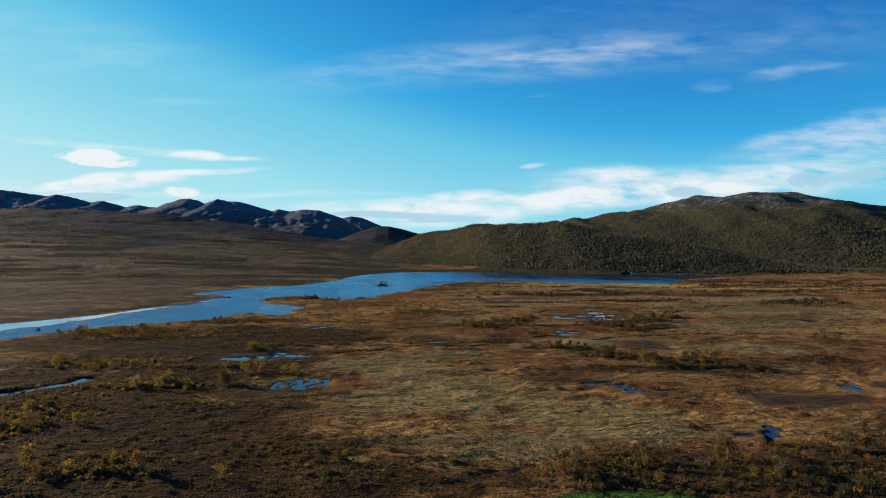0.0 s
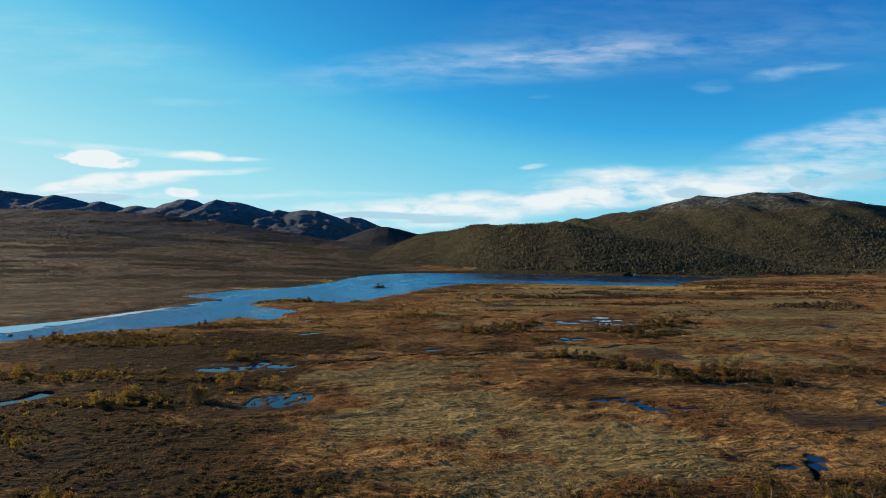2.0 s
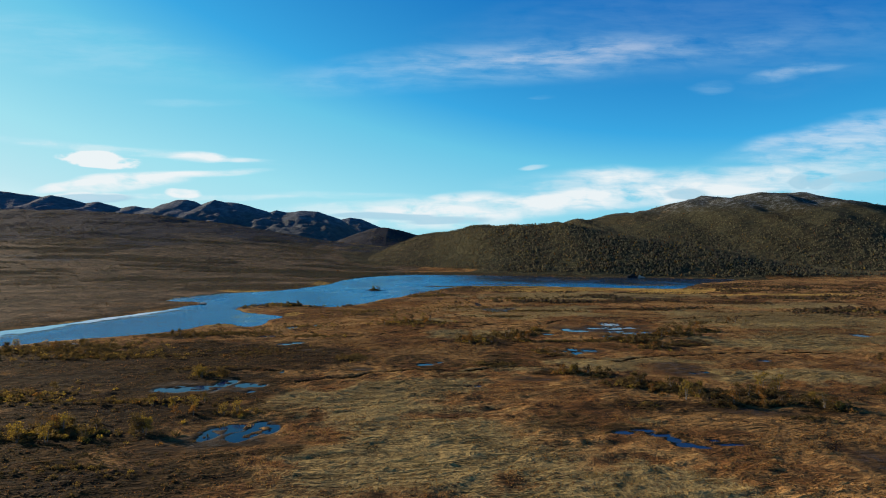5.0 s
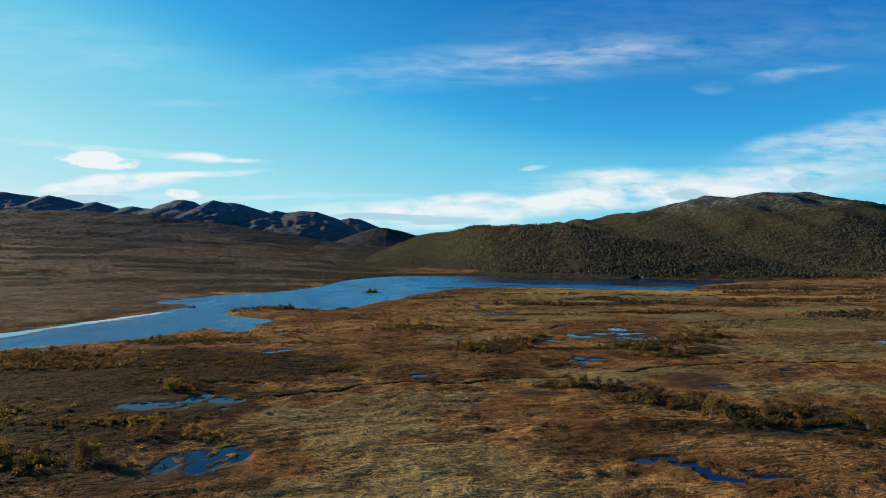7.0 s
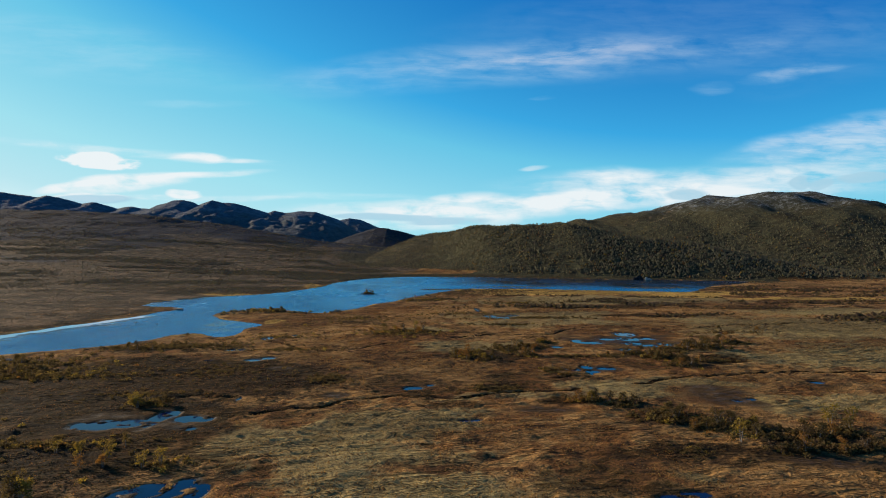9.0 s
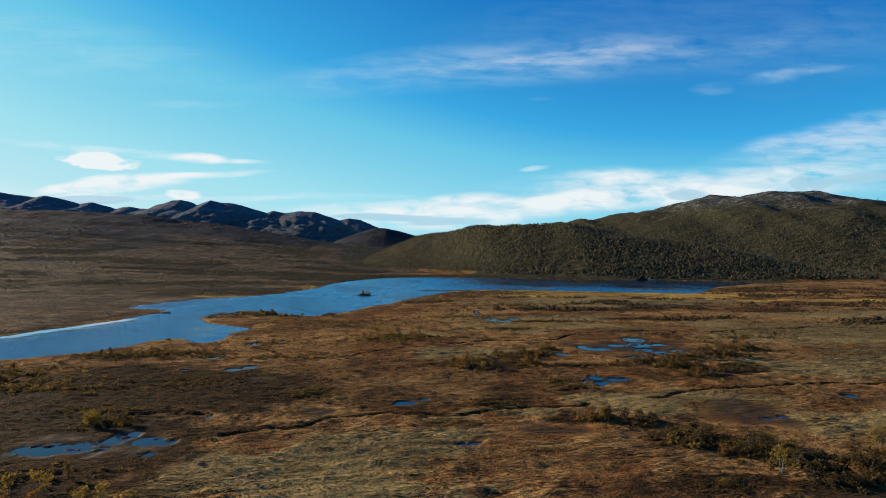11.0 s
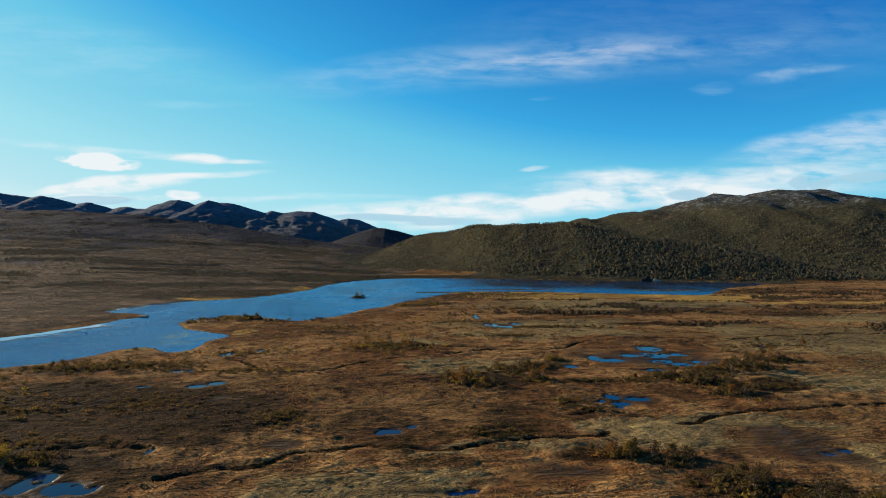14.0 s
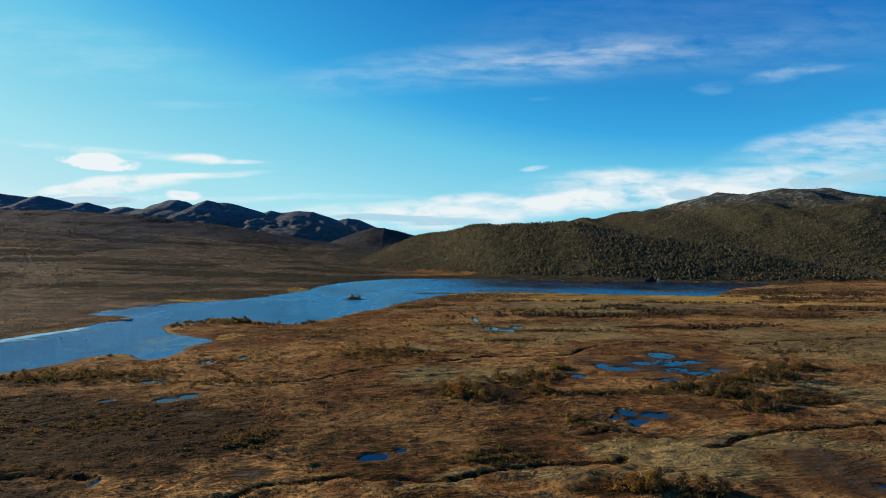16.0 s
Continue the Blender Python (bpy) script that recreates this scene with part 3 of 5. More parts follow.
# hills: for each, crest points (x, y, height) and foot points (x, y), and the curve of the slope between them
HILLS = {
    "east_hill": ([(-68, 1753, 0.2), (169, 1709, 80.4), (316, 1654, 99.4), (341, 1645, 105.0), (359, 1637, 101.1), (377, 1628, 112.7),
        (414, 1610, 106.0), (441, 1596, 113.3), (467, 1583, 121.8), (493, 1570, 126.0), (518, 1556, 127.2), (543, 1543, 127.4),
        (568, 1529, 136.9), (592, 1516, 147.3), (613, 1504, 150.0), (627, 1496, 150.9), (646, 1484, 157.6), (677, 1465, 152.9),
        (724, 1434, 162.9), (765, 1407, 154.5), (785, 1394, 161.2), (799, 1384, 153.4), (822, 1367, 146.2), (833, 1359, 141.3),
        (844, 1350, 141.6), (866, 1333, 132.0), (882, 1319, 129.5), (907, 1299, 123.5), (929, 1278, 119.6), (964, 1246, 118.8),
        (1226, 1165, 100.5), (1881, 963, 86.4)],
        [(168.3, 1250.7), (339.6, 1094.5), (515.0, 971.8), (688.8, 840.2), (1026.4, 757.4), (1925.1, 542.8)], 1.0),
    "wooded_hill": ([(-228, 1648, 0.6), (-131, 1628, 25.0), (-66, 1607, 51.4), (-21, 1586, 68.8), (16, 1508, 72.8), (56, 1387, 78.0),
        (81, 1306, 79.6), (108, 1242, 80.6), (142, 1188, 80.4), (156, 1166, 81.8), (200, 1111, 76.1), (229, 1079, 78.4),
        (277, 1047, 66.6), (326, 1013, 56.9), (386, 965, 47.3), (430, 926, 35.5), (472, 886, 22.6), (513, 840, 11.9),
        (561, 794, 5.6), (752, 728, 5.5)],
        [(-223.9, 1190.7), (0.1, 1061.8), (109.0, 937.7), (275.6, 841.2), (383.5, 788.3), (505.7, 747.2), (799.4, 658.1)], 0.85),
    "west_slope": ([(-2625, 2066, 168.0), (-1662, 1990, 162.3), (-1357, 1960, 159.8), (-1241, 1945, 158.9), (-1127, 1930, 155.4), (-978, 1910, 149.1), (-830, 1890, 139.3), (-700, 1865, 122.5), (-573, 1840, 107.8), (-377, 1795, 74.5), (-292, 1778, 59.2), (-191, 1760, 49.1), (-92, 1740, 40.8), (37, 1700, 39.0), (308, 1698, 47.0)],
        [(-2600, 200), (-1000, 350), (-390.5, 460.3), (-201.5, 552.3), (-104.9, 869.3), (342.8, 1216.0)], 2.3),
    "north_knoll": ([(-640, 2260, 0), (-400, 2200, 33.6), (-339, 2200, 56.1), (-278, 2200, 80.6), (-227, 2200, 97.0), (-180, 2200, 109.3), (-135, 2200, 111.3), (-106, 2200, 105.2), (-82, 2200, 97.0), (-53, 2200, 88.7), (-22, 2200, 82.6), (25, 2200, 74.3), (90, 2200, 57.9), (160, 2250, 0)],
        [(-520, 1850), (160, 1800)], 1.1),
}


def hill_heights(x, y):
    """Heights of the hills at each place."""
    out = {}
    for name, (crest, foot, power) in HILLS.items():
        c, f = np.array(crest, float), np.array(foot, float)
        cy, ch = np.interp(x, c[:, 0], c[:, 1]), np.interp(x, c[:, 0], c[:, 2])
        fy = np.interp(x, f[:, 0], f[:, 1])
        u = (y - fy) / np.maximum(cy - fy, 60)
        rise = np.where(u < 1, np.clip(u, 0, 1) ** power, np.clip(1 - (u - 1) * 0.45, 0.3, 1))
        if name in ("east_hill", "wooded_hill"):
            bend = power * 1.15 * (np.interp(x, (0, 150, 320), (1.7, 1.4, 1.0)) if name == "wooded_hill" else 1.0)
            rise = np.where(u < 1, np.sin(np.clip(u, 0, 1) * math.pi / 2) ** bend, rise)
        out[name] = ch * rise
    return out


# crests of the far ranges: x, height
WEST_RANGE = [(-3400, 340), (-2449, 335), (-2073, 319), (-2006, 311), (-1939, 300), (-1849, 289), (-1803, 298), (-1728, 281), (-1641, 259), (-1578, 265), (-1519, 248), (-1472, 235), (-1413, 246), (-1320, 232),
              (-1287, 251), (-1260, 257), (-1210, 274), (-1164, 276), (-1123, 268), (-1090, 252), (-1027, 277), (-977, 263), (-931, 263), (-876, 252), (-820, 232), (-757, 216), (-729, 227), (-677, 213), (-613, 224), (-530, 219), (-461, 197), (-411, 177), (-350, 132), (-266, 77), (-99, 32), (200, 30)]
NORTH_RANGE = [(-900, 150), (-706, 175), (-598, 204), (-533, 226), (-482, 237), (-417, 226), (-345, 197), (-272, 168), (-200, 150), (-127, 135), (-36, 124), (73, 132), (347, 132), (900, 100)]


def pool_box(bays, margin):
    p = np.array(bays, float)
    reach = p[:, 2:].max() * 1.6 + margin
    return p[:, :2].min(0) - reach, p[:, :2].max(0) + reach


def pool_reach(x, y, rag, bays):
    """1 at the water's edge of a pool, less on the water: its bays flow together, with ragged banks and peat islets."""
    q = np.full(x.shape, 9.0)
    for cx, cy, a, b in bays:
        q = np.minimum(q, blob(x, y, cx, cy, a, b))
    q = q + rag * 2.2 * fbm(x, y, 4.0, 3, 51) + rag * 1.4 * np.abs(fbm(x, y, 1.8, 2, 52))
    if len(bays) > 3:
        q = q + 0.9 * sstep(fbm(x, y, 1.9, 2, 53), 0.32, 0.40)
    return q


def land(x, y, full=False):
    """Height of the ground; with full also the weights of its covers."""
    d = lake_distance(x, y)
    hills = hill_heights(x, y)
    far = np.maximum.reduce(list(hills.values()))
    rough = sstep(far, 2, 60)
    crag = 1 - np.abs(fbm(x, y, 170, 4, 11, 0.55)) * 2
    knoll = hills["north_knoll"] >= far - 0.5
    far = far + rough * np.where(knoll & (y > 1700), 0.7, np.where(hills["west_slope"] >= far - 0.5, 0.45, 1.0)) * (fbm(x, y, 60, 3, 13) * 3.0 + (crag - 0.6) * np.clip(far * 0.09, 0, 18))
    bank = np.where(d < 0, np.maximum(-1.5, 0.07 * d) - 0.05, 0.16 + 1.0 * (1 - np.exp(-np.maximum(d, 0) / 28)))
    live = sstep(d, 0, 9)
    plain = fbm(x, y, 40, 3, 21) * 0.35 + fbm(x, y * 1.4, 8, 3, 22) * 0.34 + np.abs(fbm(x, y * 1.3, 2.9, 2, 23)) * 0.5 - 0.14
    fold = np.clip(1 - np.abs(fbm(x * 0.20 + 0.07 * y, y * 0.95 - 0.22 * x, 3.6, 2, 24)) * 3.6, 0, 1) * sstep(fbm(x, y, 22, 2, 25), -0.3, 0.15)
    plain = plain + (0.26 + 0.16 * patches(x, y, STRAWS)) * fold * (y < 420)
    z = bank + live * plain + np.maximum(far, 0) * sstep(d, -5, 40)
    wetness = patches(x, y, FLATS)
    z = np.where(d > 0, z + (1.0 - z) * 0.75 * sstep(wetness, 0.1, 0.7) * (far < 3), z)
    mud = np.zeros(x.shape)
    for i, (rag, bays) in enumerate(POOLS):
        lo, hi = pool_box(bays, 5.0)
        near = (x > lo[0]) & (x < hi[0]) & (y > lo[1]) & (y < hi[1])
        if not near.any():
            continue
        q = pool_reach(x[near], y[near], rag, bays)
        level = POOL_Z[i]
        k = (1 - sstep(q, 1.2, 3.2)) * 0.9
        z[near] = z[near] * (1 - k) + (level + 0.13) * k
        k = 1 - sstep(q, 1.0, 1.4)
        shape = level + np.clip((q - 1.0) * 1.2, -0.45, 0.13)
        z[near] = z[near] * (1 - k) + shape * k
        mud[near] = np.maximum(mud[near], 1 - sstep(q, 1.05, 1.8))
    trench = np.full(x.shape, 50.0)
    for pts in CREEKS:
        trench = np.minimum(trench, line_distance(x, y, pts, 1.3))
    cut = (1 - sstep(trench, 0.15, 0.85)) * (0.55 + 0.45 * sstep(fbm(x, y, 14, 2, 79), -0.2, 0.15))
    z = z - cut * 0.65 + 0.08 * (sstep(trench, 0.8, 1.5) - sstep(trench, 1.7, 4.0))
    run = line_distance(x, y, STREAM, 1.6)
    z = np.where(run < 8, np.minimum(z, 0.88 + np.clip((run - 2.7) * 0.4, -0.5, 3)), z)
    isl = blob(x, y, *ISLET)
    z = np.maximum(z, np.where(isl < 1.4, 0.9 - 1.0 * isl ** 2 + 0.3 * fbm(x, y, 3, 2, 61), -9))
    if not full:
        return z
    hill = np.maximum(hills["east_hill"], hills["wooded_hill"])
    straw = patches(x, y, STRAWS) * (0.8 + 0.4 * fbm(x, y, 30, 2, 71))
    heath = np.maximum(patches(x, y, HEATHS) * 0.72, 1.0 * (1 - sstep(trench, 0.5, 1.15)))
    heath = np.maximum(heath, patches(x, y, BROAD) * (0.62 + 0.28 * sstep(-12 - x + 12 * fbm(x, y, 20, 2, 84), 0, 24) * np.maximum(np.maximum(1 - sstep(y, 250, 285), sstep(y, 385, 420)), sstep(-x, 140, 165)) + 0.55 * fbm(x, y * 1.5, 28, 3, 77)))
    heath = np.maximum(heath, sstep(fbm(x, y, 35, 3, 72), 0.15, 0.5) * 0.5 * (straw < 0.4))
    heath = np.maximum(heath, sstep(hills["west_slope"], 0.5, 14) * (0.95 + 0.5 * fbm(x, y * 1.5, 110, 3, 73)))
    sedge = np.maximum(patches(x, y, SEDGES), sstep(d, 3.5, 1) * sstep(d, -1, 0.5) * (0.35 + 0.8 * fbm(x, y, 40, 2, 75)) * (1 - 0.7 * sstep(y, 650, 760)))
    wood = np.maximum(sstep(hill, 1.5, 8) * sstep(x, -280, -120), sstep(far, 4, 20) * sstep(fbm(x, y, 90, 3, 74), 0.0, 0.4) * 0.9 * sstep(x, -260, -60))
    beyond = sstep(y - np.interp(x, (-94, 108, 274, 382), (816, 802, 750, 737)), 0, 20) * (x > -70) * (x < 420) * (d > 1.5) * (y < 1000)
    wood = np.maximum(wood, 0.9 * beyond)
    rock = sstep(hills["east_hill"], 84, 142) * 0.60 + sstep(hills["wooded_hill"], 55, 80) * 0.15
    rock = np.where(d < -0.2, 0, rock)
    straw = np.maximum(straw, 0.42 * (sstep(trench, 1.0, 1.6) - sstep(trench, 2.0, 3.6)) * sstep(fbm(x, y, 12, 2, 78), -0.15, 0.2))
    lawn = 1 - sstep(blob(x, y, *GREEN), 0.85, 1.1)
    wet = np.maximum(np.maximum(mud * 0.8, wetness * 0.62), sstep(d, 0.8, -0.5))
    west = 0.22 * sstep(np.interp(y, (241, 320, 391, 448, 472, 491, 706, 872, 1049, 1348), (-262, -203, -175, -156, -166, -192, -109, -79, -11, 22)) - x, 0, 16) * (y > 250)
    heath = np.maximum(heath, west * 4.0)
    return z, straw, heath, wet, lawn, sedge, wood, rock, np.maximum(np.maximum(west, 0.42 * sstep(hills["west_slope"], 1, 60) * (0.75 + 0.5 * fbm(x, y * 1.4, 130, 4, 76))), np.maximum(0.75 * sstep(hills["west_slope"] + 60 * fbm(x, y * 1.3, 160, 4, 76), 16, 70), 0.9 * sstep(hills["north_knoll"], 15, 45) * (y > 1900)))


POOL_Z = [0.86 + 0.08 * math.sin(bays[0][0] * 0.37 + bays[0][1] * 0.11) for rag, bays in POOLS]


def ticks(dense_lo, dense_hi, step, lo, hi, grow_lo, grow_hi):
    mid = list(np.arange(dense_lo, dense_hi + step / 2, step))
    up, s = [mid[-1]], step
    while up[-1] < hi:
        s *= grow_hi
        up.append(up[-1] + s)
    down, s = [mid[0]], step
    while down[-1] > lo:
        s *= grow_lo
        down.append(down[-1] - s)
    return np.array(down[:0:-1] + mid + up[1:])


def mesh_from(name, verts, faces, mats, smooth=False, index=None):
    """A mesh from numpy arrays of corners and of faces with three or four corners each."""
    me = bpy.data.meshes.new(name)
    verts, faces = np.asarray(verts, np.float32), np.asarray(faces, np.int32)
    k = faces.shape[1]
    me.vertices.add(len(verts))
    me.vertices.foreach_set("co", verts.ravel())
    me.loops.add(faces.size)
    me.loops.foreach_set("vertex_index", faces.ravel())
    me.polygons.add(len(faces))
    me.polygons.foreach_set("loop_start", np.arange(0, faces.size, k, dtype=np.int32))
    me.polygons.foreach_set("loop_total", np.full(len(faces), k, np.int32))
    for m in mats:
        me.materials.append(m)
    if index is not None:
        me.polygons.foreach_set("material_index", np.asarray(index, np.int32))
    me.polygons.foreach_set("use_smooth", np.full(len(faces), smooth))
    me.update(calc_edges=True)
    return me


# ---------------------------------------------------------------- ground and water
def build_ground():
    xs = ticks(-112, 112, 0.82, -4700, 4700, 1.02, 1.02)
    ys = ticks(76, 320, 0.82, -4700, 4700, 1.08, 1.0155)
    gx, gy = np.meshgrid(xs, ys)
    x, y = gx.ravel(), gy.ravel()
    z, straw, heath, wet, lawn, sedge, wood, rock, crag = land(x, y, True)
    nx, ny = len(xs), len(ys)
    i = (np.arange(ny - 1)[:, None] * nx + np.arange(nx - 1)[None]).ravel()
    faces = np.stack([i, i + 1, i + nx + 1, i + nx], 1)
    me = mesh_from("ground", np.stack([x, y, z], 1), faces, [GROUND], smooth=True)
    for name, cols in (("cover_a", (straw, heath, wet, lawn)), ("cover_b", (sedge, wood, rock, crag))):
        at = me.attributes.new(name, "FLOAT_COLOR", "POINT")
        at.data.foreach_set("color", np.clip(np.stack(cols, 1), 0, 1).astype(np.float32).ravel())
    ob = new("ground", me)
    tagged(ob, "autumn-brown peat bog with tussock grass rising to rocky heath hills", "ground", kind="structure")
    return ob


build_ground()


def build_range(crest, foot, top, label):
    """A far mountain range: broken crags and gullies below its crest."""
    c = np.array(crest, float)
    xs = np.arange(c[0, 0], c[-1, 0] + 1, 11.0)
    us = np.concatenate([np.linspace(0, 0.8, 36), np.linspace(0.8, 1.0, 17)[1:], np.linspace(1.0, 1.5, 7)[1:]])
    gx, gu = np.meshgrid(xs, us)
    x, u = gx.ravel(), gu.ravel()
    y = foot + (top - foot) * u
    crest_z = np.interp(x, c[:, 0], c[:, 1]) + 3.0 * fbm(x, 0 * x, 40, 3, 141, 0.7)
    rise = np.where(u < 1, np.clip(u, 0, 1) ** 1.15, 1 - (u - 1) * 1.2)
    calm = sstep(np.abs(u - 1), 0.01, 0.30)
    gully = np.abs(fbm(x + 0.35 * y, y * 0.45, 150, 5, 143, 0.6))
    z = crest_z * rise + calm * sstep(u, 0.02, 0.3) * (44 * (0.22 - gully) + 22 * fbm(x, y, 70, 4, 145, 0.75) + 9 * np.abs(fbm(x, y, 34, 3, 147, 0.7)))
    z = z - 30 * (1 - sstep(u, 0.0, 0.1))
    nx = len(xs)
    i = (np.arange(len(us) - 1)[:, None] * nx + np.arange(nx - 1)[None]).ravel()
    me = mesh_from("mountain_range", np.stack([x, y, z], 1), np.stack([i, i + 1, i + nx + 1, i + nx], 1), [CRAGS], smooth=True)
    tagged(new("mountain_range", me), label, "mountains", kind="structure")


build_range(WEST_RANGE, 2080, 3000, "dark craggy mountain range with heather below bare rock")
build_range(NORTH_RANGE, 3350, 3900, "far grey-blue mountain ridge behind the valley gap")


def ring_mesh(name, ring, z, mat):
    bm = bmesh.new()
    bm.faces.new([bm.verts.new((px, py, z)) for px, py in ring])
    bmesh.ops.triangulate(bm, faces=bm.faces[:])
    me = bpy.data.meshes.new(name)
    bm.to_mesh(me)
    bm.free()
    me.materials.append(mat)
    return new(name, me)


def build_water():
    box = [(-460, 60), (440, 60), (440, 1010), (-460, 1010)]
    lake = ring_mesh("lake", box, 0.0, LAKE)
    tagged(lake, "wind-rippled blue lake winding between brown bog shores", "lake", kind="structure")
    for i, (rag, bays) in enumerate(POOLS):
        lo, hi = pool_box(bays, 0.0)
        step = 0.5
        gx, gy = np.meshgrid(np.arange(lo[0], hi[0], step), np.arange(lo[1], hi[1], step))
        held = np.min([blob(gx, gy, *bay) for bay in bays], 0) < 1.55
        ny, nx = gx.shape
        j = np.arange(nx * ny).reshape(ny, nx)
        wet = held[:-1, :-1] | held[1:, :-1] | held[:-1, 1:] | held[1:, 1:]
        faces = np.stack([j[:-1, :-1][wet], j[:-1, 1:][wet], j[1:, 1:][wet], j[1:, :-1][wet]], 1)
        used, back = np.unique(faces, return_inverse=True)
        cx, cy = bays[0][:2]
        verts = np.stack([gx.ravel()[used] - cx, gy.ravel()[used] - cy, 0 * used], 1)
        ob = new("bog_pool", mesh_from("bog_pool", verts, back.reshape(-1, 4), [POOL], True))
        ob.location = (cx, cy, POOL_Z[i] - 0.05)
        tagged(ob, "still dark pool reflecting blue sky among bog tussocks" if len(bays) > 1 else "small round pool of dark water in brown peat", "pool", "bog pools")
    pts = np.array(STREAM, float)
    t = np.gradient(pts, axis=0)
    nrm = np.stack([-t[:, 1], t[:, 0]], 1) / np.hypot(t[:, 0], t[:, 1])[:, None]
    ob = ring_mesh("stream", [tuple(q) for q in pts + nrm * 4.4] + [tuple(q) for q in (pts - nrm * 4.4)[::-1]], 0.80, POOL)
    tagged(ob, "narrow blue stream between brown heath banks", "stream", kind="structure")


build_water()


# ---------------------------------------------------------------- growth
def cards(centres, size, rng, squash=1.0):
    """Small leaf tufts: one bent four-cornered scrap round each centre, turned at random."""
    k = len(centres)
    a = rng.normal(size=(k, 3))
    a /= np.linalg.norm(a, axis=1)[:, None]
    b = np.cross(a, rng.normal(size=(k, 3)))
    b /= np.linalg.norm(b, axis=1)[:, None] + 1e-9
    size = np.broadcast_to(size, (k,))[:, None] * rng.uniform(0.6, 1.3, (k, 1))
    v = np.stack([-a - 0.35 * b, b * 0.8 - 0.2 * a, a + 0.3 * b, -b * 0.9 + 0.15 * a], 1) * size[:, None] * 0.5
    v[:, :, 2] *= squash
    v = (v + centres[:, None]).reshape(-1, 3)
    f = np.arange(k * 4).reshape(k, 4)
    return v, f


def lumps(centres, wide, tall, rng, open_foot=False):
    """Uneven pointed lumps of ten triangles each, standing on their centres."""
    k = len(centres)
    w = 2 * math.pi * (np.arange(5)[None] / 5 + rng.uniform(0, 1, (k, 1)) + rng.uniform(-0.06, 0.06, (k, 5)))
    r = wide[:, None] * rng.uniform(0.65, 1.15, (k, 5))
    ring = np.stack([np.cos(w) * r, np.sin(w) * r, tall[:, None] * rng.uniform(0.12, 0.55, (k, 5))], 2)
    top = np.stack([wide * rng.uniform(-0.3, 0.3, k), wide * rng.uniform(-0.3, 0.3, k), tall], 1)
    low = np.stack([0 * wide, 0 * wide, -0.12 * tall], 1)
    v = np.concatenate([ring, top[:, None], low[:, None]], 1) + centres[:, None]
    tri = []
    for q in range(5):
        tri += [(q, (q + 1) % 5, 5)] + ([] if open_foot else [((q + 1) % 5, q, 6)])
    f = (np.arange(k)[:, None, None] * 7 + np.array(tri)[None]).reshape(-1, 3)
    return v.reshape(-1, 3), f


def limb(p, q, r0, r1, sides=5):
    p, q = np.array(p, float), np.array(q, float)
    d = (q - p) / np.linalg.norm(q - p)
    a = np.cross(d, (0.3, 0.9, 0.1))
    a /= np.linalg.norm(a)
    b = np.cross(d, a)
    w = 2 * math.pi * np.arange(sides) / sides
    ring = np.cos(w)[:, None] * a + np.sin(w)[:, None] * b
    v = np.concatenate([p + ring * r0, q + ring * r1])
    f = [(k, (k + 1) % sides, sides + (k + 1) % sides, sides + k) for k in range(sides)]
    return v, np.array(f)


def join(pieces):
    vs, fs, base = [], [], 0
    for v, f in pieces:
        vs.append(v)
        fs.append(f + base)
        base += len(v)
    return np.concatenate(vs), np.concatenate(fs)


def part(name, mesh, parent, label=""):
    ob = new(name, mesh)
    ob.parent = parent
    return tagged(ob, label)


def birch_parts(seed, tall, leaves, spread):
    """Meshes of one crooked mountain birch: the trunk with its limbs, and the crown."""
    rng = np.random.default_rng(seed)
    wood, tips = [], []
    for stem in range(rng.integers(1, 4)):
        foot = np.array([rng.uniform(-0.25, 0.25), rng.uniform(-0.25, 0.25), -0.3])
        lean = rng.uniform(-0.28, 0.28, 2) * tall
        mid = foot + np.array([lean[0] * 0.35, lean[1] * 0.35, tall * 0.45])
        top = foot + np.array([lean[0], lean[1], tall * 0.95])
        wood += [limb(foot, mid, 0.12, 0.08), limb(mid, top, 0.08, 0.025)]
        tips += [top, mid * 0.4 + top * 0.6]
        for k in range(5):
            s = rng.uniform(0.3, 0.95)
            at = foot + (mid - foot) * s * 1.6 if s < 0.6 else mid + (top - mid) * (s - 0.6) / 0.4
            w = rng.uniform(0, 2 * math.pi)
            end = at + np.array([math.cos(w) * spread * (1.2 - s * 0.6), math.sin(w) * spread * (1.2 - s * 0.6), rng.uniform(0.15, 0.7)])
            wood.append(limb(at, end, 0.045, 0.012, 4))
            tips.append(end)
    centres = []
    for tip in tips:
        m = max(4, int(leaves / len(tips)))
        centres.append(tip + rng.normal(size=(m, 3)) * np.array([0.42, 0.42, 0.34]) * spread * 0.75)
    centres = np.concatenate(centres)
    centres[:, 2] = np.maximum(centres[:, 2], 0.25)
    return join(wood), cards(centres, 0.30, rng)


TREE_KINDS = {
    "gold": (GOLD, "golden-yellow autumn mountain birch standing in bog heath", 400),
    "orange": (ORANGE, "orange-leaved autumn mountain birch standing in bog heath", 360),
    "olive": (OLIVE, "olive-green mountain birch with thinning leaves", 420),
    "bare": (TWIGS, "nearly leafless grey-brown mountain birch with bare twigs", 280),
    "dark": (DARK, "dark low willow tree in a bog thicket", 440),
}
TREE_MESHES = {}
for ki, (kind, (mat, label, leaves)) in enumerate(TREE_KINDS.items()):
    for var in range(4):
        (wv, wf), (cv, cf) = birch_parts(100 + ki * 10 + var, (3.2, 3.9, 4.6, 3.0)[var], leaves, (1.0, 1.15, 1.25, 1.3)[var])
        TREE_MESHES[kind, var] = (mesh_from("trunk", wv, wf, [BARK], True), mesh_from("crown", cv, cf, [mat]))


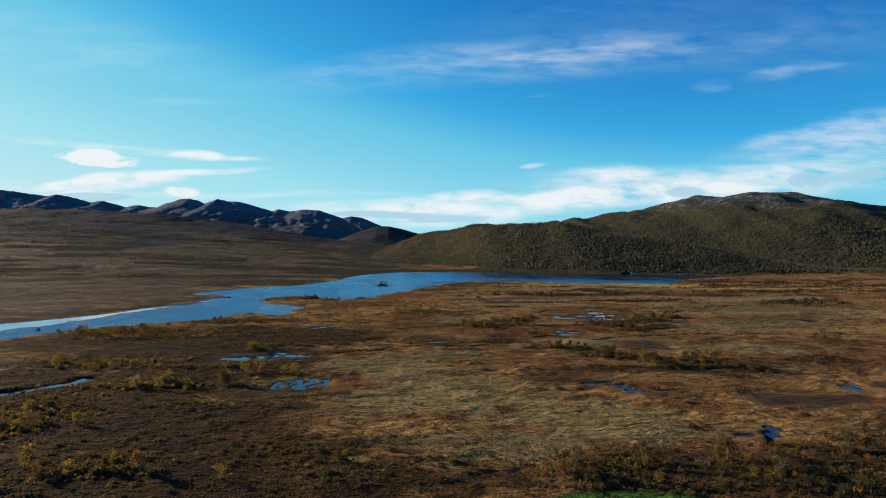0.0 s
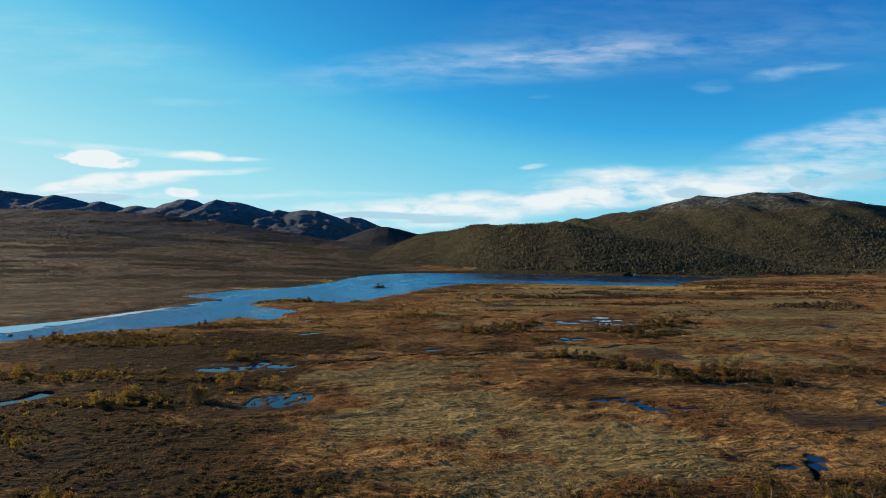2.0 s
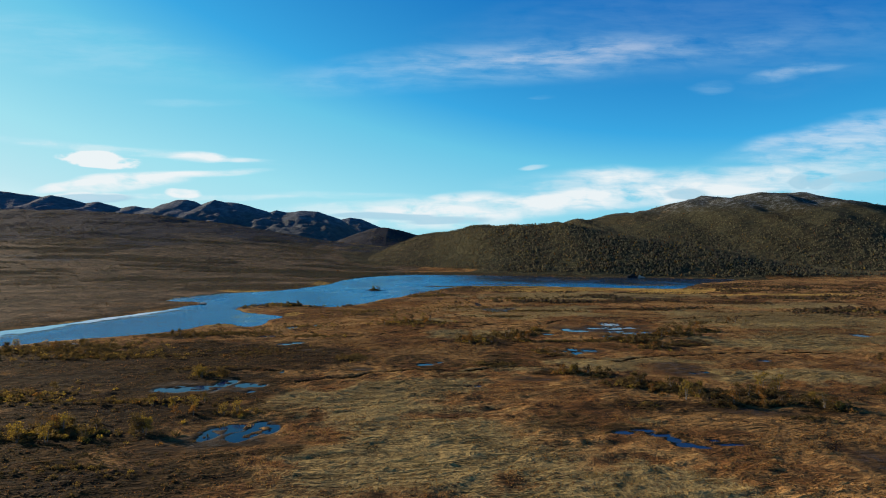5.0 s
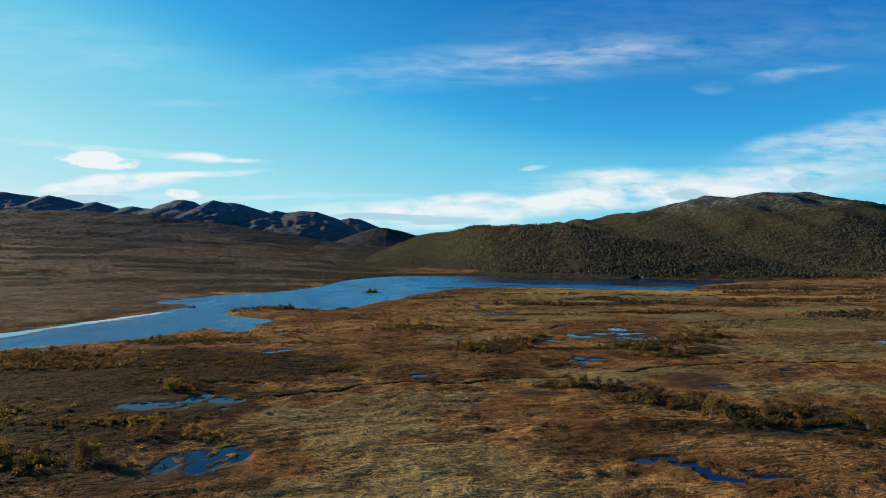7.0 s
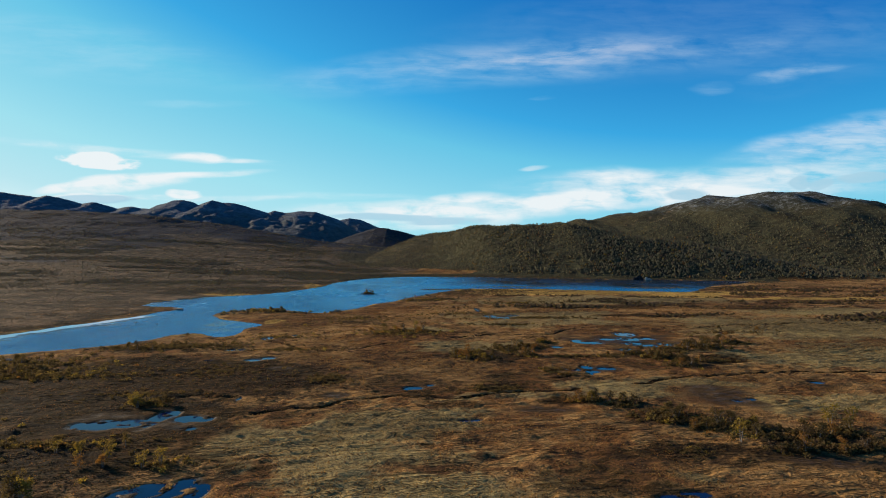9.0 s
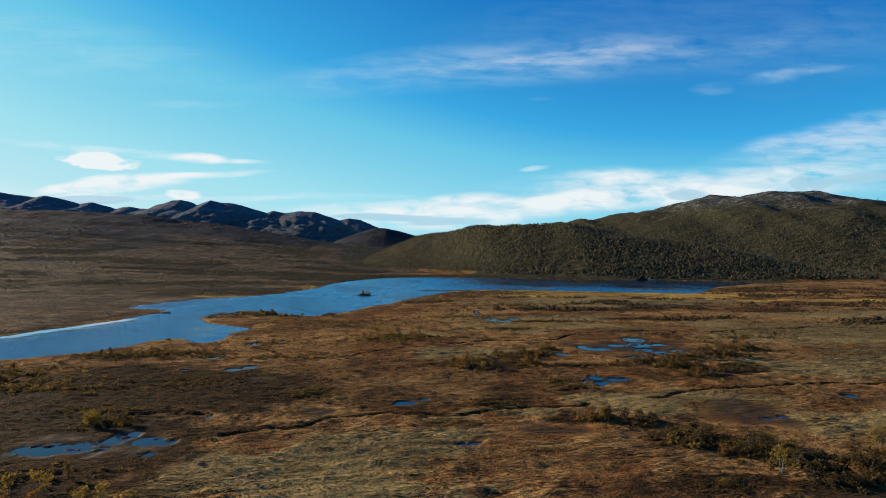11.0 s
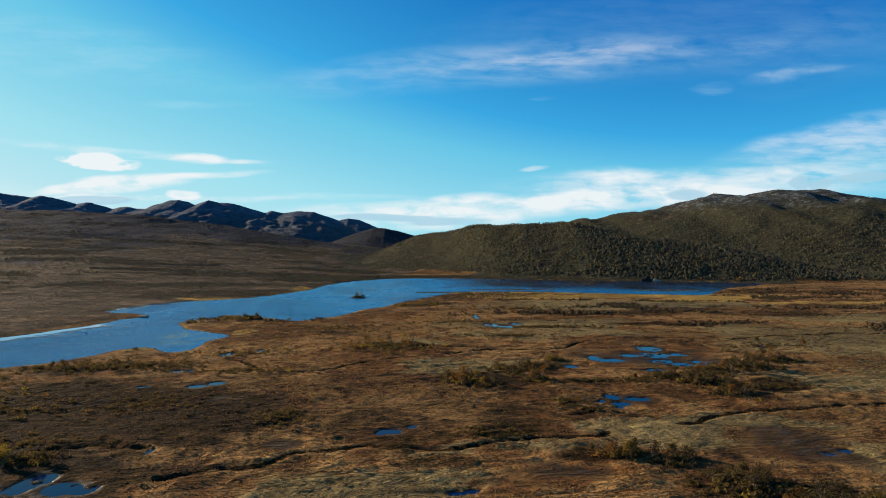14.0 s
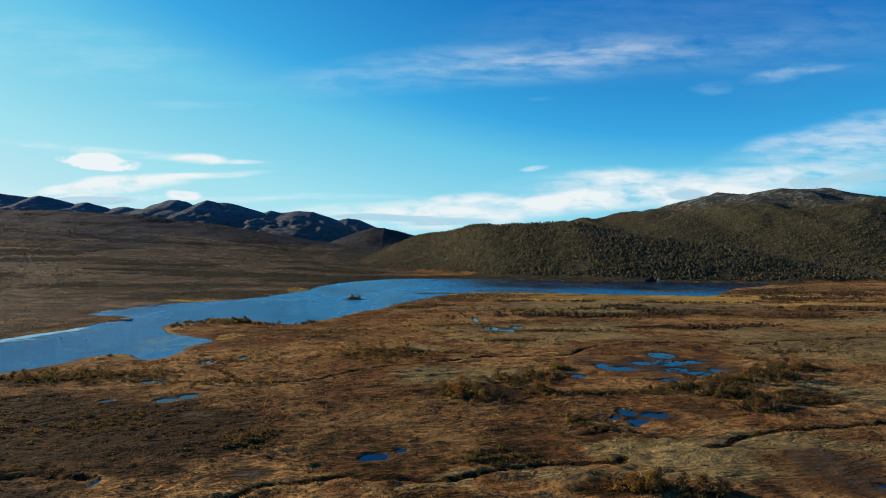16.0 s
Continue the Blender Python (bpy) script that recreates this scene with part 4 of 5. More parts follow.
def plant(kind, var, x, y, scale, turn, group):
    trunk, crown = TREE_MESHES[kind, var]
    z = float(land(np.array([x]), np.array([y]))[0])
    root = new("birch_tree")
    root.empty_display_size = 0.5
    root.matrix_basis = pose(x, y, z, 0, 0, turn) @ Matrix.Diagonal((scale, scale, scale, 1))
    tagged(root, TREE_KINDS[kind][1], "tree", group)
    part("trunk", trunk, root)
    part("crown", crown, root)


# thickets: x, y, half width, half depth, trees, bushes, kinds by weight (gold, orange, olive, bare, dark), size
# by the pools, then the lake side and the fore, then the far bog
POOL_THICKETS = [
    (17.3, 282.5, 5.7, 8.5, 10, 187, (2, 4, 3, 1, 3), 0.85), (21.8, 274.8, 4.3, 5.4, 5, 102, (1, 1, 3, 2, 5), 0.75),
    (32.3, 293.1, 5.1, 6.0, 7, 153, (1, 1, 3, 2, 5), 0.85), (41.6, 299.8, 5.7, 5.7, 6, 153, (1, 1, 3, 2, 5), 0.85),
    (49.9, 310.7, 3.2, 4.5, 4, 68, (1, 2, 5, 1, 4), 0.85), (38.7, 280.4, 3.3, 4.5, 4, 85, (2, 4, 3, 1, 3), 0.8),
    (53.2, 278.6, 8.8, 2.5, 0, 187, (1, 1, 3, 2, 5), 0.55),
] + [
    (66.8, 279.4, 5.9, 3.2, 2, 119, (1, 1, 3, 2, 5), 0.6), (77.2, 284.3, 4.3, 4.7, 4, 102, (1, 2, 5, 1, 4), 0.75),
    (93.7, 290.8, 6.3, 5.9, 9, 187, (1, 2, 5, 1, 4), 0.9), (108.3, 298.1, 7.5, 7.2, 11, 221, (1, 2, 5, 1, 4), 0.95),
    (122.8, 307.9, 6.1, 6.2, 6, 119, (1, 2, 5, 1, 4), 0.9), (83.8, 275.6, 6.5, 4.9, 8, 187, (1, 2, 5, 1, 4), 0.85),
    (84.9, 264.1, 5.1, 4.7, 8, 153, (1, 1, 3, 2, 5), 0.8),
] + [
    (97.6, 269.1, 6.2, 2.2, 2, 102, (1, 1, 3, 2, 5), 0.6), (40.9, 255.8, 3.0, 3.2, 2, 102, (1, 1, 3, 2, 5), 0.6),
    (44.7, 248.2, 2.1, 1.6, 1, 51, (1, 1, 3, 2, 5), 0.55), (42.7, 218.3, 4.1, 3.5, 5, 85, (2, 4, 3, 1, 3), 0.8),
    (49.4, 213.9, 4.6, 3.4, 3, 102, (1, 1, 3, 2, 5), 0.75), (55.7, 203.6, 5.2, 4.7, 5, 153, (1, 1, 3, 2, 5), 0.85),
    (62.2, 196.5, 4.7, 4.3, 7, 153, (1, 2, 5, 1, 4), 0.85),
] + [
    (68.7, 191.1, 4.8, 4.5, 7, 153, (1, 2, 5, 1, 4), 0.85), (75.7, 187.9, 5.2, 4.8, 8, 187, (1, 1, 3, 2, 5), 0.9),
    (71.5, 180.2, 4.9, 1.7, 3, 85, (1, 1, 3, 2, 5), 0.7), (87.3, 190.6, 4.0, 3.5, 4, 85, (1, 2, 5, 1, 4), 0.85),
    (80.7, 180.0, 4.2, 2.1, 3, 102, (1, 1, 3, 2, 5), 0.75), (92.0, 181.9, 4.5, 3.1, 4, 119, (1, 1, 3, 2, 5), 0.75),
    (94.5, 176.6, 3.6, 3.7, 4, 85, (2, 4, 3, 1, 3), 0.8),
] + [
    (51.9, 180.8, 3.7, 3.0, 0, 68, (1, 1, 3, 2, 5), 0.45), (83.1, 168.1, 4.5, 2.8, 0, 102, (0, 1, 1, 2, 4), 0.5),
]
LAKE_THICKETS = [
    (26.5, 96.7, 10, 8, 22, 260, (3, 4, 5, 2, 3), 0.62), (54.9, 95.2, 15, 9, 34, 420, (2, 3, 6, 3, 3), 0.61),
    (-74.9, 161.6, 20, 5, 20, 240, (4, 1, 5, 1, 3), 0.85), (-89.1, 124.6, 10, 24, 24, 320, (4, 1, 6, 1, 5), 0.75),
    (-60.9, 99.3, 11, 5, 7, 120, (3, 2, 4, 1, 4), 0.7), (-69.8, 187.4, 26, 5, 5, 120, (3, 1, 4, 1, 4), 0.65),
    (-59.9, 142.7, 30, 12, 0, 110, (1, 1, 4, 1, 5), 0.45),
] + [
    (-29.5, 108.7, 34, 16, 0, 220, (0, 1, 4, 1, 6), 0.42), (0.4, 101.2, 20, 10, 0, 60, (0, 1, 4, 1, 5), 0.42),
    (-59.0, 106.1, 26, 12, 0, 90, (1, 0, 2, 1, 5), 0.5), (-95.6, 147.1, 9, 12, 4, 60, (3, 1, 4, 1, 4), 0.6),
    (-19.5, 106.8, 18, 10, 0, 60, (1, 1, 3, 1, 4), 0.45), (-107.4, 192.3, 20, 10, 12, 220, (4, 1, 5, 1, 3), 0.8),
    (-144.9, 266.9, 20, 13, 12, 280, (2, 1, 4, 1, 4), 0.9),
] + [
    (-110.4, 252.0, 26, 6, 5, 260, (2, 1, 5, 1, 4), 0.8), (-121.4, 265.5, 20, 20, 12, 420, (1, 1, 4, 1, 4), 0.8),
    (-93.2, 305.1, 30, 9, 4, 430, (0, 0, 2, 1, 5), 0.8), (-63.4, 218.4, 6, 3, 5, 60, (2, 0, 4, 0, 4), 0.8),
    (-42.8, 177.2, 6, 3, 3, 40, (2, 2, 2, 0, 2), 0.6), (-8.1, 340.3, 16, 11, 14, 260, (3, 1, 4, 1, 3), 0.9),
    (121.6, 191.7, 10, 8, 5, 70, (0, 2, 2, 2, 3), 0.7),
]
FAR_THICKETS = [
    (155.6, 236.1, 6, 6, 4, 40, (0, 1, 3, 2, 2), 0.8), (20.4, 230.0, 8, 4.5, 0, 190, (0, 0, 2, 1, 4), 0.55),
    (-24.1, 244.4, 5, 7, 0, 150, (0, 0, 2, 0, 4), 0.65), (-69.2, 227.8, 26, 6, 0, 110, (0, 0, 2, 1, 4), 0.5),
    (-47.3, 295.6, 20, 5, 0, 140, (1, 0, 2, 1, 4), 0.6), (-59.6, 330.4, 46, 22, 0, 170, (1, 0, 3, 1, 3), 0.6),
    (21.6, 420.6, 46, 26, 0, 170, (1, 0, 3, 2, 3), 0.7),
] + [
    (-34.7, 397.4, 30, 22, 0, 150, (1, 0, 3, 2, 3), 0.7), (63.4, 485.4, 50, 22, 0, 170, (1, 1, 3, 2, 3), 0.9),
    (0.8, 521.8, 22, 10, 6, 160, (2, 2, 3, 2, 2), 1.0), (-90.6, 446.0, 30, 7, 14, 420, (2, 1, 4, 2, 3), 1.35),
    (-99.6, 344.0, 16, 3, 0, 70, (1, 0, 3, 1, 3), 0.7), (63.0, 396.6, 30, 5, 0, 160, (0, 0, 2, 2, 4), 0.8),
    (42.2, 369.9, 20, 4, 0, 110, (1, 1, 2, 2, 3), 0.7),
] + [
    (-19.5, 97.0, 20, 10, 3, 70, (2, 1, 2, 1, 4), 0.5), (-59.1, 257.3, 34, 16, 0, 170, (0, 0, 2, 1, 4), 0.5),
    (136.0, 337.3, 24, 10, 4, 60, (0, 1, 3, 2, 3), 0.8), (-46.9, 592.5, 8, 4, 6, 50, (2, 1, 3, 1, 3), 0.9),
    (81.6, 108.5, 14, 6, 10, 160, (1, 3, 4, 4, 3), 0.75), (93.9, 95.7, 9, 7, 8, 110, (1, 1, 5, 2, 3), 0.85),
    (40.6, 89.0, 24, 4, 6, 200, (1, 2, 5, 2, 4), 0.5),
]
THICKETS = POOL_THICKETS + LAKE_THICKETS + FAR_THICKETS
LONE = [
    ('gold', -58.5, 179.8, 0.8), ('gold', -54.4, 180.8, 0.75), ('gold', -65.4, 215.4, 0.85), ('gold', -66.9, 216.8, 0.7),
    ('gold', 63.2, 184.6, 1.0), ('gold', 88.4, 196.3, 1.0), ('gold', 92.0, 194.8, 0.9), ('orange', 72.1, 179.0, 0.9),
    ('gold', -76.9, 126.0, 0.9), ('gold', -80.9, 159.9, 1.0), ('gold', -70.9, 100.5, 0.9), ('olive', 47.4, 100.9, 1.1),
    ('olive', 61.7, 86.3, 1.1), ('orange', 55.9, 94.0, 0.9), ('olive', 53.5, 95.3, 0.9), ('orange', 17.5, 94.5, 0.9),
    ('orange', -24.8, 124.1, 0.5), ('orange', -6.3, 123.4, 0.5), ('orange', 16.4, 274.0, 0.9), ('orange', 14.5, 278.7, 0.9),
    ('gold', -65.0, 215.3, 0.7), ('orange', -56.4, 175.6, 0.6), ('orange', -52.5, 175.6, 0.7), ('orange', 110.3, 300.2, 0.8),
]
KINDS = list(TREE_KINDS)


def plant_thickets():
    rng = np.random.default_rng(7)
    bush_at, bush_size, bush_kind = [], [], []
    for i, (cx, cy, a, b, trees, bushes, weights, size) in enumerate(THICKETS):
        w = np.array(weights, float) / sum(weights)
        for k in range(math.ceil(trees * 0.70)):
            r, t = math.sqrt(rng.uniform(0, 1)), rng.uniform(0, 2 * math.pi)
            kind = KINDS[rng.choice(5, p=w)]
            var, grow, turn = int(rng.integers(0, 4)), size * rng.uniform(0.65, 1.15), rng.uniform(0, 360)
            tx, ty = cx + a * r * math.cos(t), cy + b * r * math.sin(t)
            if float(land(np.array([tx]), np.array([ty]))[0]) > 0.3:
                plant(kind, var, tx, ty, grow, turn, "birches of the bog thickets")
        for k in range(int(bushes * 1.15)):
            r, t = abs(rng.normal()) * 0.62, rng.uniform(0, 2 * math.pi)
            bush_at.append((cx + a * r * math.cos(t), cy + b * r * math.sin(t)))
            bush_size.append(size * rng.uniform(0.5, 1.25))
            bush_kind.append(rng.choice(5, p=w * np.array([0.5, 0.3, 0.9, 1.0, 1.4]) / (w * np.array([0.5, 0.3, 0.9, 1.0, 1.4])).sum()))
    for kind, x, y, scale in LONE:
        plant(kind, int(rng.integers(0, 4)), x, y, scale, rng.uniform(0, 360), "birches of the bog thickets")
    at, size, kind = np.array(bush_at), np.array(bush_size), np.array(bush_kind)
    z = land(at[:, 0], at[:, 1])
    dry = z > 0.3
    at, size, kind, z = at[dry], size[dry], kind[dry], z[dry]
    m = 30
    off = rng.normal(size=(len(at), m, 3))
    off /= np.linalg.norm(off, axis=2)[:, :, None] + 1e-9
    off *= rng.uniform(0.35, 1.0, (len(at), m, 1))
    off[:, :, 2] = np.abs(off[:, :, 2]) * 1.1 + 0.05
    centres = np.concatenate([at, z[:, None]], 1)[:, None] + off * size[:, None, None] * np.array([1.25, 1.25, 1.0])
    v, f = cards(centres.reshape(-1, 3), np.repeat(size, m) * 0.50, rng)
    ob = new("willow_scrub", mesh_from("willow_scrub", v, f, [GOLD, ORANGE, OLIVE, TWIGS, DARK], index=np.repeat(kind, m)))
    tagged(ob, "dense knee-high dark willow and dwarf birch scrub on the bog", "scrub", kind="stuff")


plant_thickets()

# far belts of scrub: x, y, half width, half depth, share
BELTS = [
    (276.1, 578.0, 37.7, 26.5, 0.8), (312.3, 555.1, 23.9, 28.7, 0.8), (354.0, 635.0, 42.3, 20.1, 0.8), (295.2, 653.2, 19.5, 21.5, 0.8),
    (131.5, 504.8, 31.7, 14.7, 0.8), (87.6, 469.8, 19.2, 12.1, 0.8), (151.5, 466.6, 22.2, 11.9, 0.8), (206.6, 489.9, 20.3, 10.3, 0.8),
    (223.1, 451.2, 24.3, 11.0, 0.8), (63.3, 459.2, 40, 8, 0.6), (268.3, 486.1, 60, 9, 0.6), (192.3, 535.7, 60, 7, 0.5),
    (359.7, 546.0, 60, 10, 0.6), (95.5, 551.1, 40, 6, 0.5), (438.8, 506.4, 100, 15, 0.6), (-88.6, 443.0, 30, 11, 0.7), (2.9, 524.0, 22, 14, 0.7),
    (109.7, 459.5, 28, 15, 0.6),
] + [
    (164.5, 482.6, 24, 12, 0.6), (141.0, 406.3, 14, 7, 0.6), (213.8, 448.9, 28, 11, 0.6), (335.8, 622.0, 62, 55, 0.75),
    (164.6, 409.5, 18, 6, 0.5), (237.8, 391.5, 30, 18, 0.5), (465.6, 597.4, 120, 60, 0.6), (357.7, 480.0, 90, 30, 0.35),
    (-116.8, 436.7, 5.7, 9.2, 0.9), (-108.2, 443.9, 8.0, 9.6, 0.9), (-94.6, 447.3, 8.1, 9.8, 0.9), (-84.1, 454.9, 6.0, 8.1, 0.9),
    (-252.4, 631.6, 60, 60, 0.35),
]


def wood_share(x, y):
    hills = hill_heights(x, y)
    hill = np.maximum(hills["east_hill"], hills["wooded_hill"])
    share = sstep(hill, 1.0, 6) * (0.75 + 0.25 * sstep(x, -60, 140)) * sstep(x, -280, -120) * (1 - 0.93 * sstep(hills["east_hill"] + 14 * fbm(x, y, 70, 3, 91), 75, 128))
    share = share * (0.78 + 0.55 * fbm(x, y, 50, 3, 92))
    slope = sstep(y + 0.4 * np.maximum(-x - 120, 0), 430, 800) * (x < 120) * (0.05 + 0.95 * sstep(fbm(x * 0.4, y * 1.1, 55, 4, 93), 0.02, 0.22))
    share = np.maximum(share, slope)
    beyond = sstep(y - np.interp(x, (-94, 108, 274, 382), (816, 802, 750, 737)), 0, 20) * (x > -40) * (x < 420) * (y < 1000)
    share = np.maximum(share, 0.5 * beyond)
    for cx, cy, a, b, w in BELTS:
        q = blob(x + 8 * fbm(x, y, 20, 2, 94), y + 8 * fbm(x, y, 20, 2, 95), cx, cy, a, b)
        clump = sstep(fbm(x * 0.8, y * 1.3, 14, 3, 98), -0.12, 0.22)
        share = np.maximum(share, (w if w > 0.4 else min(0.7, w * 4)) * clump * (1 - sstep(q, 0.35, 1.6)))
    return np.where(lake_distance(x, y) < 2.0, 0, share)


def moor_scrub(rng):
    """Places of the low willow and birch clumps scattered over the western moor and slope."""
    k = 210000
    y = 400 * (2150 / 400) ** (rng.uniform(0, 1, k) ** 0.85)
    x = -60 - rng.uniform(0, 1, k) * (y * 0.78 - 20)
    belt = sstep(fbm(x * 0.45, y, 60, 4, 111), -0.05, 0.30) * (0.35 + 0.65 * sstep(y + 0.5 * x, 250, 620))
    share = 0.012 + 0.95 * belt * sstep(fbm(x, y, 12, 2, 112), -0.35, 0.25)
    keep = (rng.uniform(0, 1, k) < share * 0.55) & (lake_distance(x, y) > 3)
    return x[keep][:52000], y[keep][:52000]


def plant_woods():
    rng = np.random.default_rng(21)
    k = 520000
    az = rng.uniform(-0.80, 0.88, k)
    r = np.exp(rng.uniform(math.log(330), math.log(2300), k))
    x, y = r * np.tan(az) * 0.9, r
    keep = rng.uniform(0, 1, k) < wood_share(x, y)
    x, y = x[keep][:118000], y[keep][:118000]
    mx, my = moor_scrub(rng)
    x, y = np.concatenate([x, mx]), np.concatenate([y, my])
    k = len(x)
    hills = hill_heights(x, y)
    hill = np.maximum(hills["east_hill"], hills["wooded_hill"])
    tall = rng.uniform(2.0, 4.4, k) * (0.26 + 0.72 * sstep(hill, 0.5, 5)) * (1 + 0.35 * fbm(x, y, 40, 2, 97)) * np.where(hill > 2, 0.6 + 0.4 * sstep(x, -80, 150), 1.0) * (1 - 0.45 * sstep(hills["east_hill"], 60, 120))
    belt = np.zeros(k)
    for cx, cy, a, b, w in BELTS:
        if w > 0.4:
            belt = np.maximum(belt, blob(x, y, cx, cy, a, b) < 1.3)
    tall = tall * (1 + 0.9 * belt * (hill < 1) * rng.uniform(0, 1, k))
    tall = tall * np.where((hill < 1) & (x < -60) & (belt < 1), np.interp(y, (450, 650, 1000), (0.5, 0.9, 2.0)), 1.0)
    wide = tall * (rng.uniform(0.28, 0.46, k) + 0.45 * (hill < 1))
    z = land(x, y)
    v, f = lumps(np.stack([x, y, z - 0.1 * tall], 1), wide, tall, rng, True)
    front = hills["wooded_hill"] > hills["east_hill"]
    kind = np.where(hill < 1, np.where(x < -60, rng.choice((0, 1, 2, 3, 5), size=k, p=(0.10, 0.05, 0.42, 0.28, 0.15)), rng.choice((0, 1, 5, 6, 7), size=k, p=(0.05, 0.04, 0.36, 0.40, 0.15))), np.where(front, rng.choice(5, size=k, p=(0.05, 0.03, 0.30, 0.12, 0.50)), rng.choice(5, size=k, p=(0.03, 0.01, 0.64, 0.12, 0.20))))
    ob = new("birch_woods", mesh_from("birch_woods", v, f, [GOLD, ORANGE, HAZED_OLIVE, HAZED_TWIGS, HAZED_DARK, OLIVE, TWIGS, DARK], True, np.repeat(kind, 5)))
    tagged(ob, "olive and brown mountain birch woods covering the hillsides", "woods", kind="stuff")


plant_woods()


def fans(centres, wide, tall, rng):
    """Grass tufts: three upright pointed blades leaning out from each centre."""
    k = len(centres)
    w = rng.uniform(0, 2 * math.pi, (k, 1)) + np.arange(3)[None] * 2.1 + rng.uniform(-0.4, 0.4, (k, 3))
    side = np.stack([np.cos(w), np.sin(w), 0 * w], 2) * wide[:, None, None] * rng.uniform(0.3, 0.6, (k, 3, 1))
    lean = np.stack([-np.sin(w), np.cos(w), 0 * w], 2) * wide[:, None, None] * rng.uniform(0.2, 0.9, (k, 3, 1))
    top = lean + np.array([0, 0, 1.0]) * tall[:, None, None] * rng.uniform(0.7, 1.1, (k, 3, 1))
    base = centres[:, None]
    v = np.stack([base - side, base + side, base + top], 2)
    return v.reshape(-1, 3), np.arange(k * 9).reshape(-1, 3)


def bog_places(rng, k, sharp):
    """Random dry places on the bog, thinning out with distance, and what grows there."""
    y = 78 + (470 - 78) * rng.uniform(0, 1, k) ** 1.35
    near = np.maximum(92.0, np.minimum(y, y - 128 + 0.25 * (y - 200)))
    x = rng.uniform(-0.80, 0.80, k) * (np.minimum(y, 330) * 0.80 + 18)
    z, straw, heath, wet, lawn, sedge, wood, rock, crag = land(x, y, True)
    clump = fbm(x, y, 5, 2, 96) + 0.6 * fbm(x, y * 1.6, 17, 2, 99)
    keep = (wet < 0.4) & (lawn < 0.2) & (z > 0.35) & (sharp * clump + rng.uniform(-0.55, 0.55, k) > 0.02 + 0.10 * straw)
    keep &= rng.uniform(0, 1, k) < np.clip((130.0 / near) ** 0.8, 0.3, 1)
    return x[keep], y[keep], z[keep], straw[keep], heath[keep], np.clip((near[keep] / 130) ** 0.5, 0.9, 1.7)


def plant_tussocks():
    """Low heather and grass hummocks, and the taller blades of grass between them."""
    rng = np.random.default_rng(33)
    x, y, z, straw, heath, grow = bog_places(rng, 120000, 1.0)
    k = len(x)
    u = rng.uniform(0, 1, k)
    wide = rng.uniform(0.16, 0.36, k) * grow
    tall = rng.uniform(0.10, 0.24, k) * grow * (1 - 0.3 * straw)
    v, f = lumps(np.stack([x, y, z - 0.05], 1), wide, tall, rng, True)
    kind = np.where(heath > 0.4, np.where(u < 0.48, 2, np.where(u < 0.78, 1, 4)), np.where(u < 0.22 + 0.62 * straw, 0, np.where(u < 0.93, 1, 3)))
    ob = new("bog_tussocks", mesh_from("bog_tussocks", v, f, [STRAW, RUST, DARK, TWIGS, OLIVE], True, np.repeat(kind, 5)))
    tagged(ob, "straw and rust coloured grass tussocks covering the bog", "tussocks", kind="stuff")
    x, y, z, straw, heath, grow = bog_places(rng, 420000, 0.9)
    few = rng.uniform(0, 1, len(x)) < np.where(heath > 0.4, 0.35, 0.62 - 0.42 * np.clip(straw, 0, 1))
    x, y, z, straw, heath, grow = x[few], y[few], z[few], straw[few], heath[few], grow[few]
    k = len(x)
    u = rng.uniform(0, 1, k)
    tall = rng.uniform(0.18, 0.40, k) * grow * np.where(heath > 0.4, 0.75, 1.0)
    v, f = fans(np.stack([x, y, z - 0.04], 1), rng.uniform(0.16, 0.30, k) * grow, tall, rng)
    kind = np.where(heath > 0.4, np.where(u < 0.55, 2, np.where(u < 0.88, 1, 4)), np.where(u < 0.30 + 0.60 * straw, 0, 1))
    ob = new("bog_grass", mesh_from("bog_grass", v, f, [STRAW, RUST, DARK, TWIGS, OLIVE], index=np.repeat(kind, 3)))
    tagged(ob, "withered upright straw and rust grass blades of the bog", "grass", kind="stuff")


plant_tussocks()


# ---------------------------------------------------------------- stones
def boulder(x, y, z, size, seed, mat, label, flat=0.6):
    rng = np.random.default_rng(seed)
    bm = bmesh.new()
    bmesh.ops.create_icosphere(bm, subdivisions=2, radius=1.0)
    for v in bm.verts:
        d = noise.noise(v.co * 1.3 + Vector((seed, 0, 0)))
        v.co *= 1 + 0.45 * d
        v.co.z *= flat
    me = bpy.data.meshes.new("boulder")
    bm.to_mesh(me)
    bm.free()
    me.materials.append(mat)
    ob = new("boulder", me)
    ob.matrix_basis = pose(x, y, z, 0, 0, rng.uniform(0, 360)) @ Matrix.Diagonal((*size, 1))
    return tagged(ob, label, "boulder", "boulders in the lake" if "lake" in label.split()[-1] else "")


for i, (bx, by, s) in enumerate([(-149.6, 392.3, 1.0), (-145.7, 396.5, 0.8), (-135.7, 385.8, 0.9), (-140.7, 463.7, 0.9), (-128.8, 468.4, 0.7), (-31.4, 593.1, 1.1), (-183.0, 281.6, 2.4), (-148.2, 432.8, 0.9)]):
    boulder(bx, by, 0.05, (s * 0.6, s * 0.5, s * 0.6), 3 + i, STONE, "dark wet boulder standing out of the blue lake")
boulder(-154.6, 459.9, 0.3, (4.5, 2.2, 1.6), 31, STONE, "long dark boulder at the tip of a lake spit")

boulder(-137.6, 278.4, 1.1, (1.5, 1.0, 0.9), 41, PALE, "pale grey boulder lying in heath near the lake shore")
boulder(-140.2, 277.2, 0.9, (1.1, 0.8, 0.6), 44, PALE, "low pale boulder lying in heath near the lake shore")


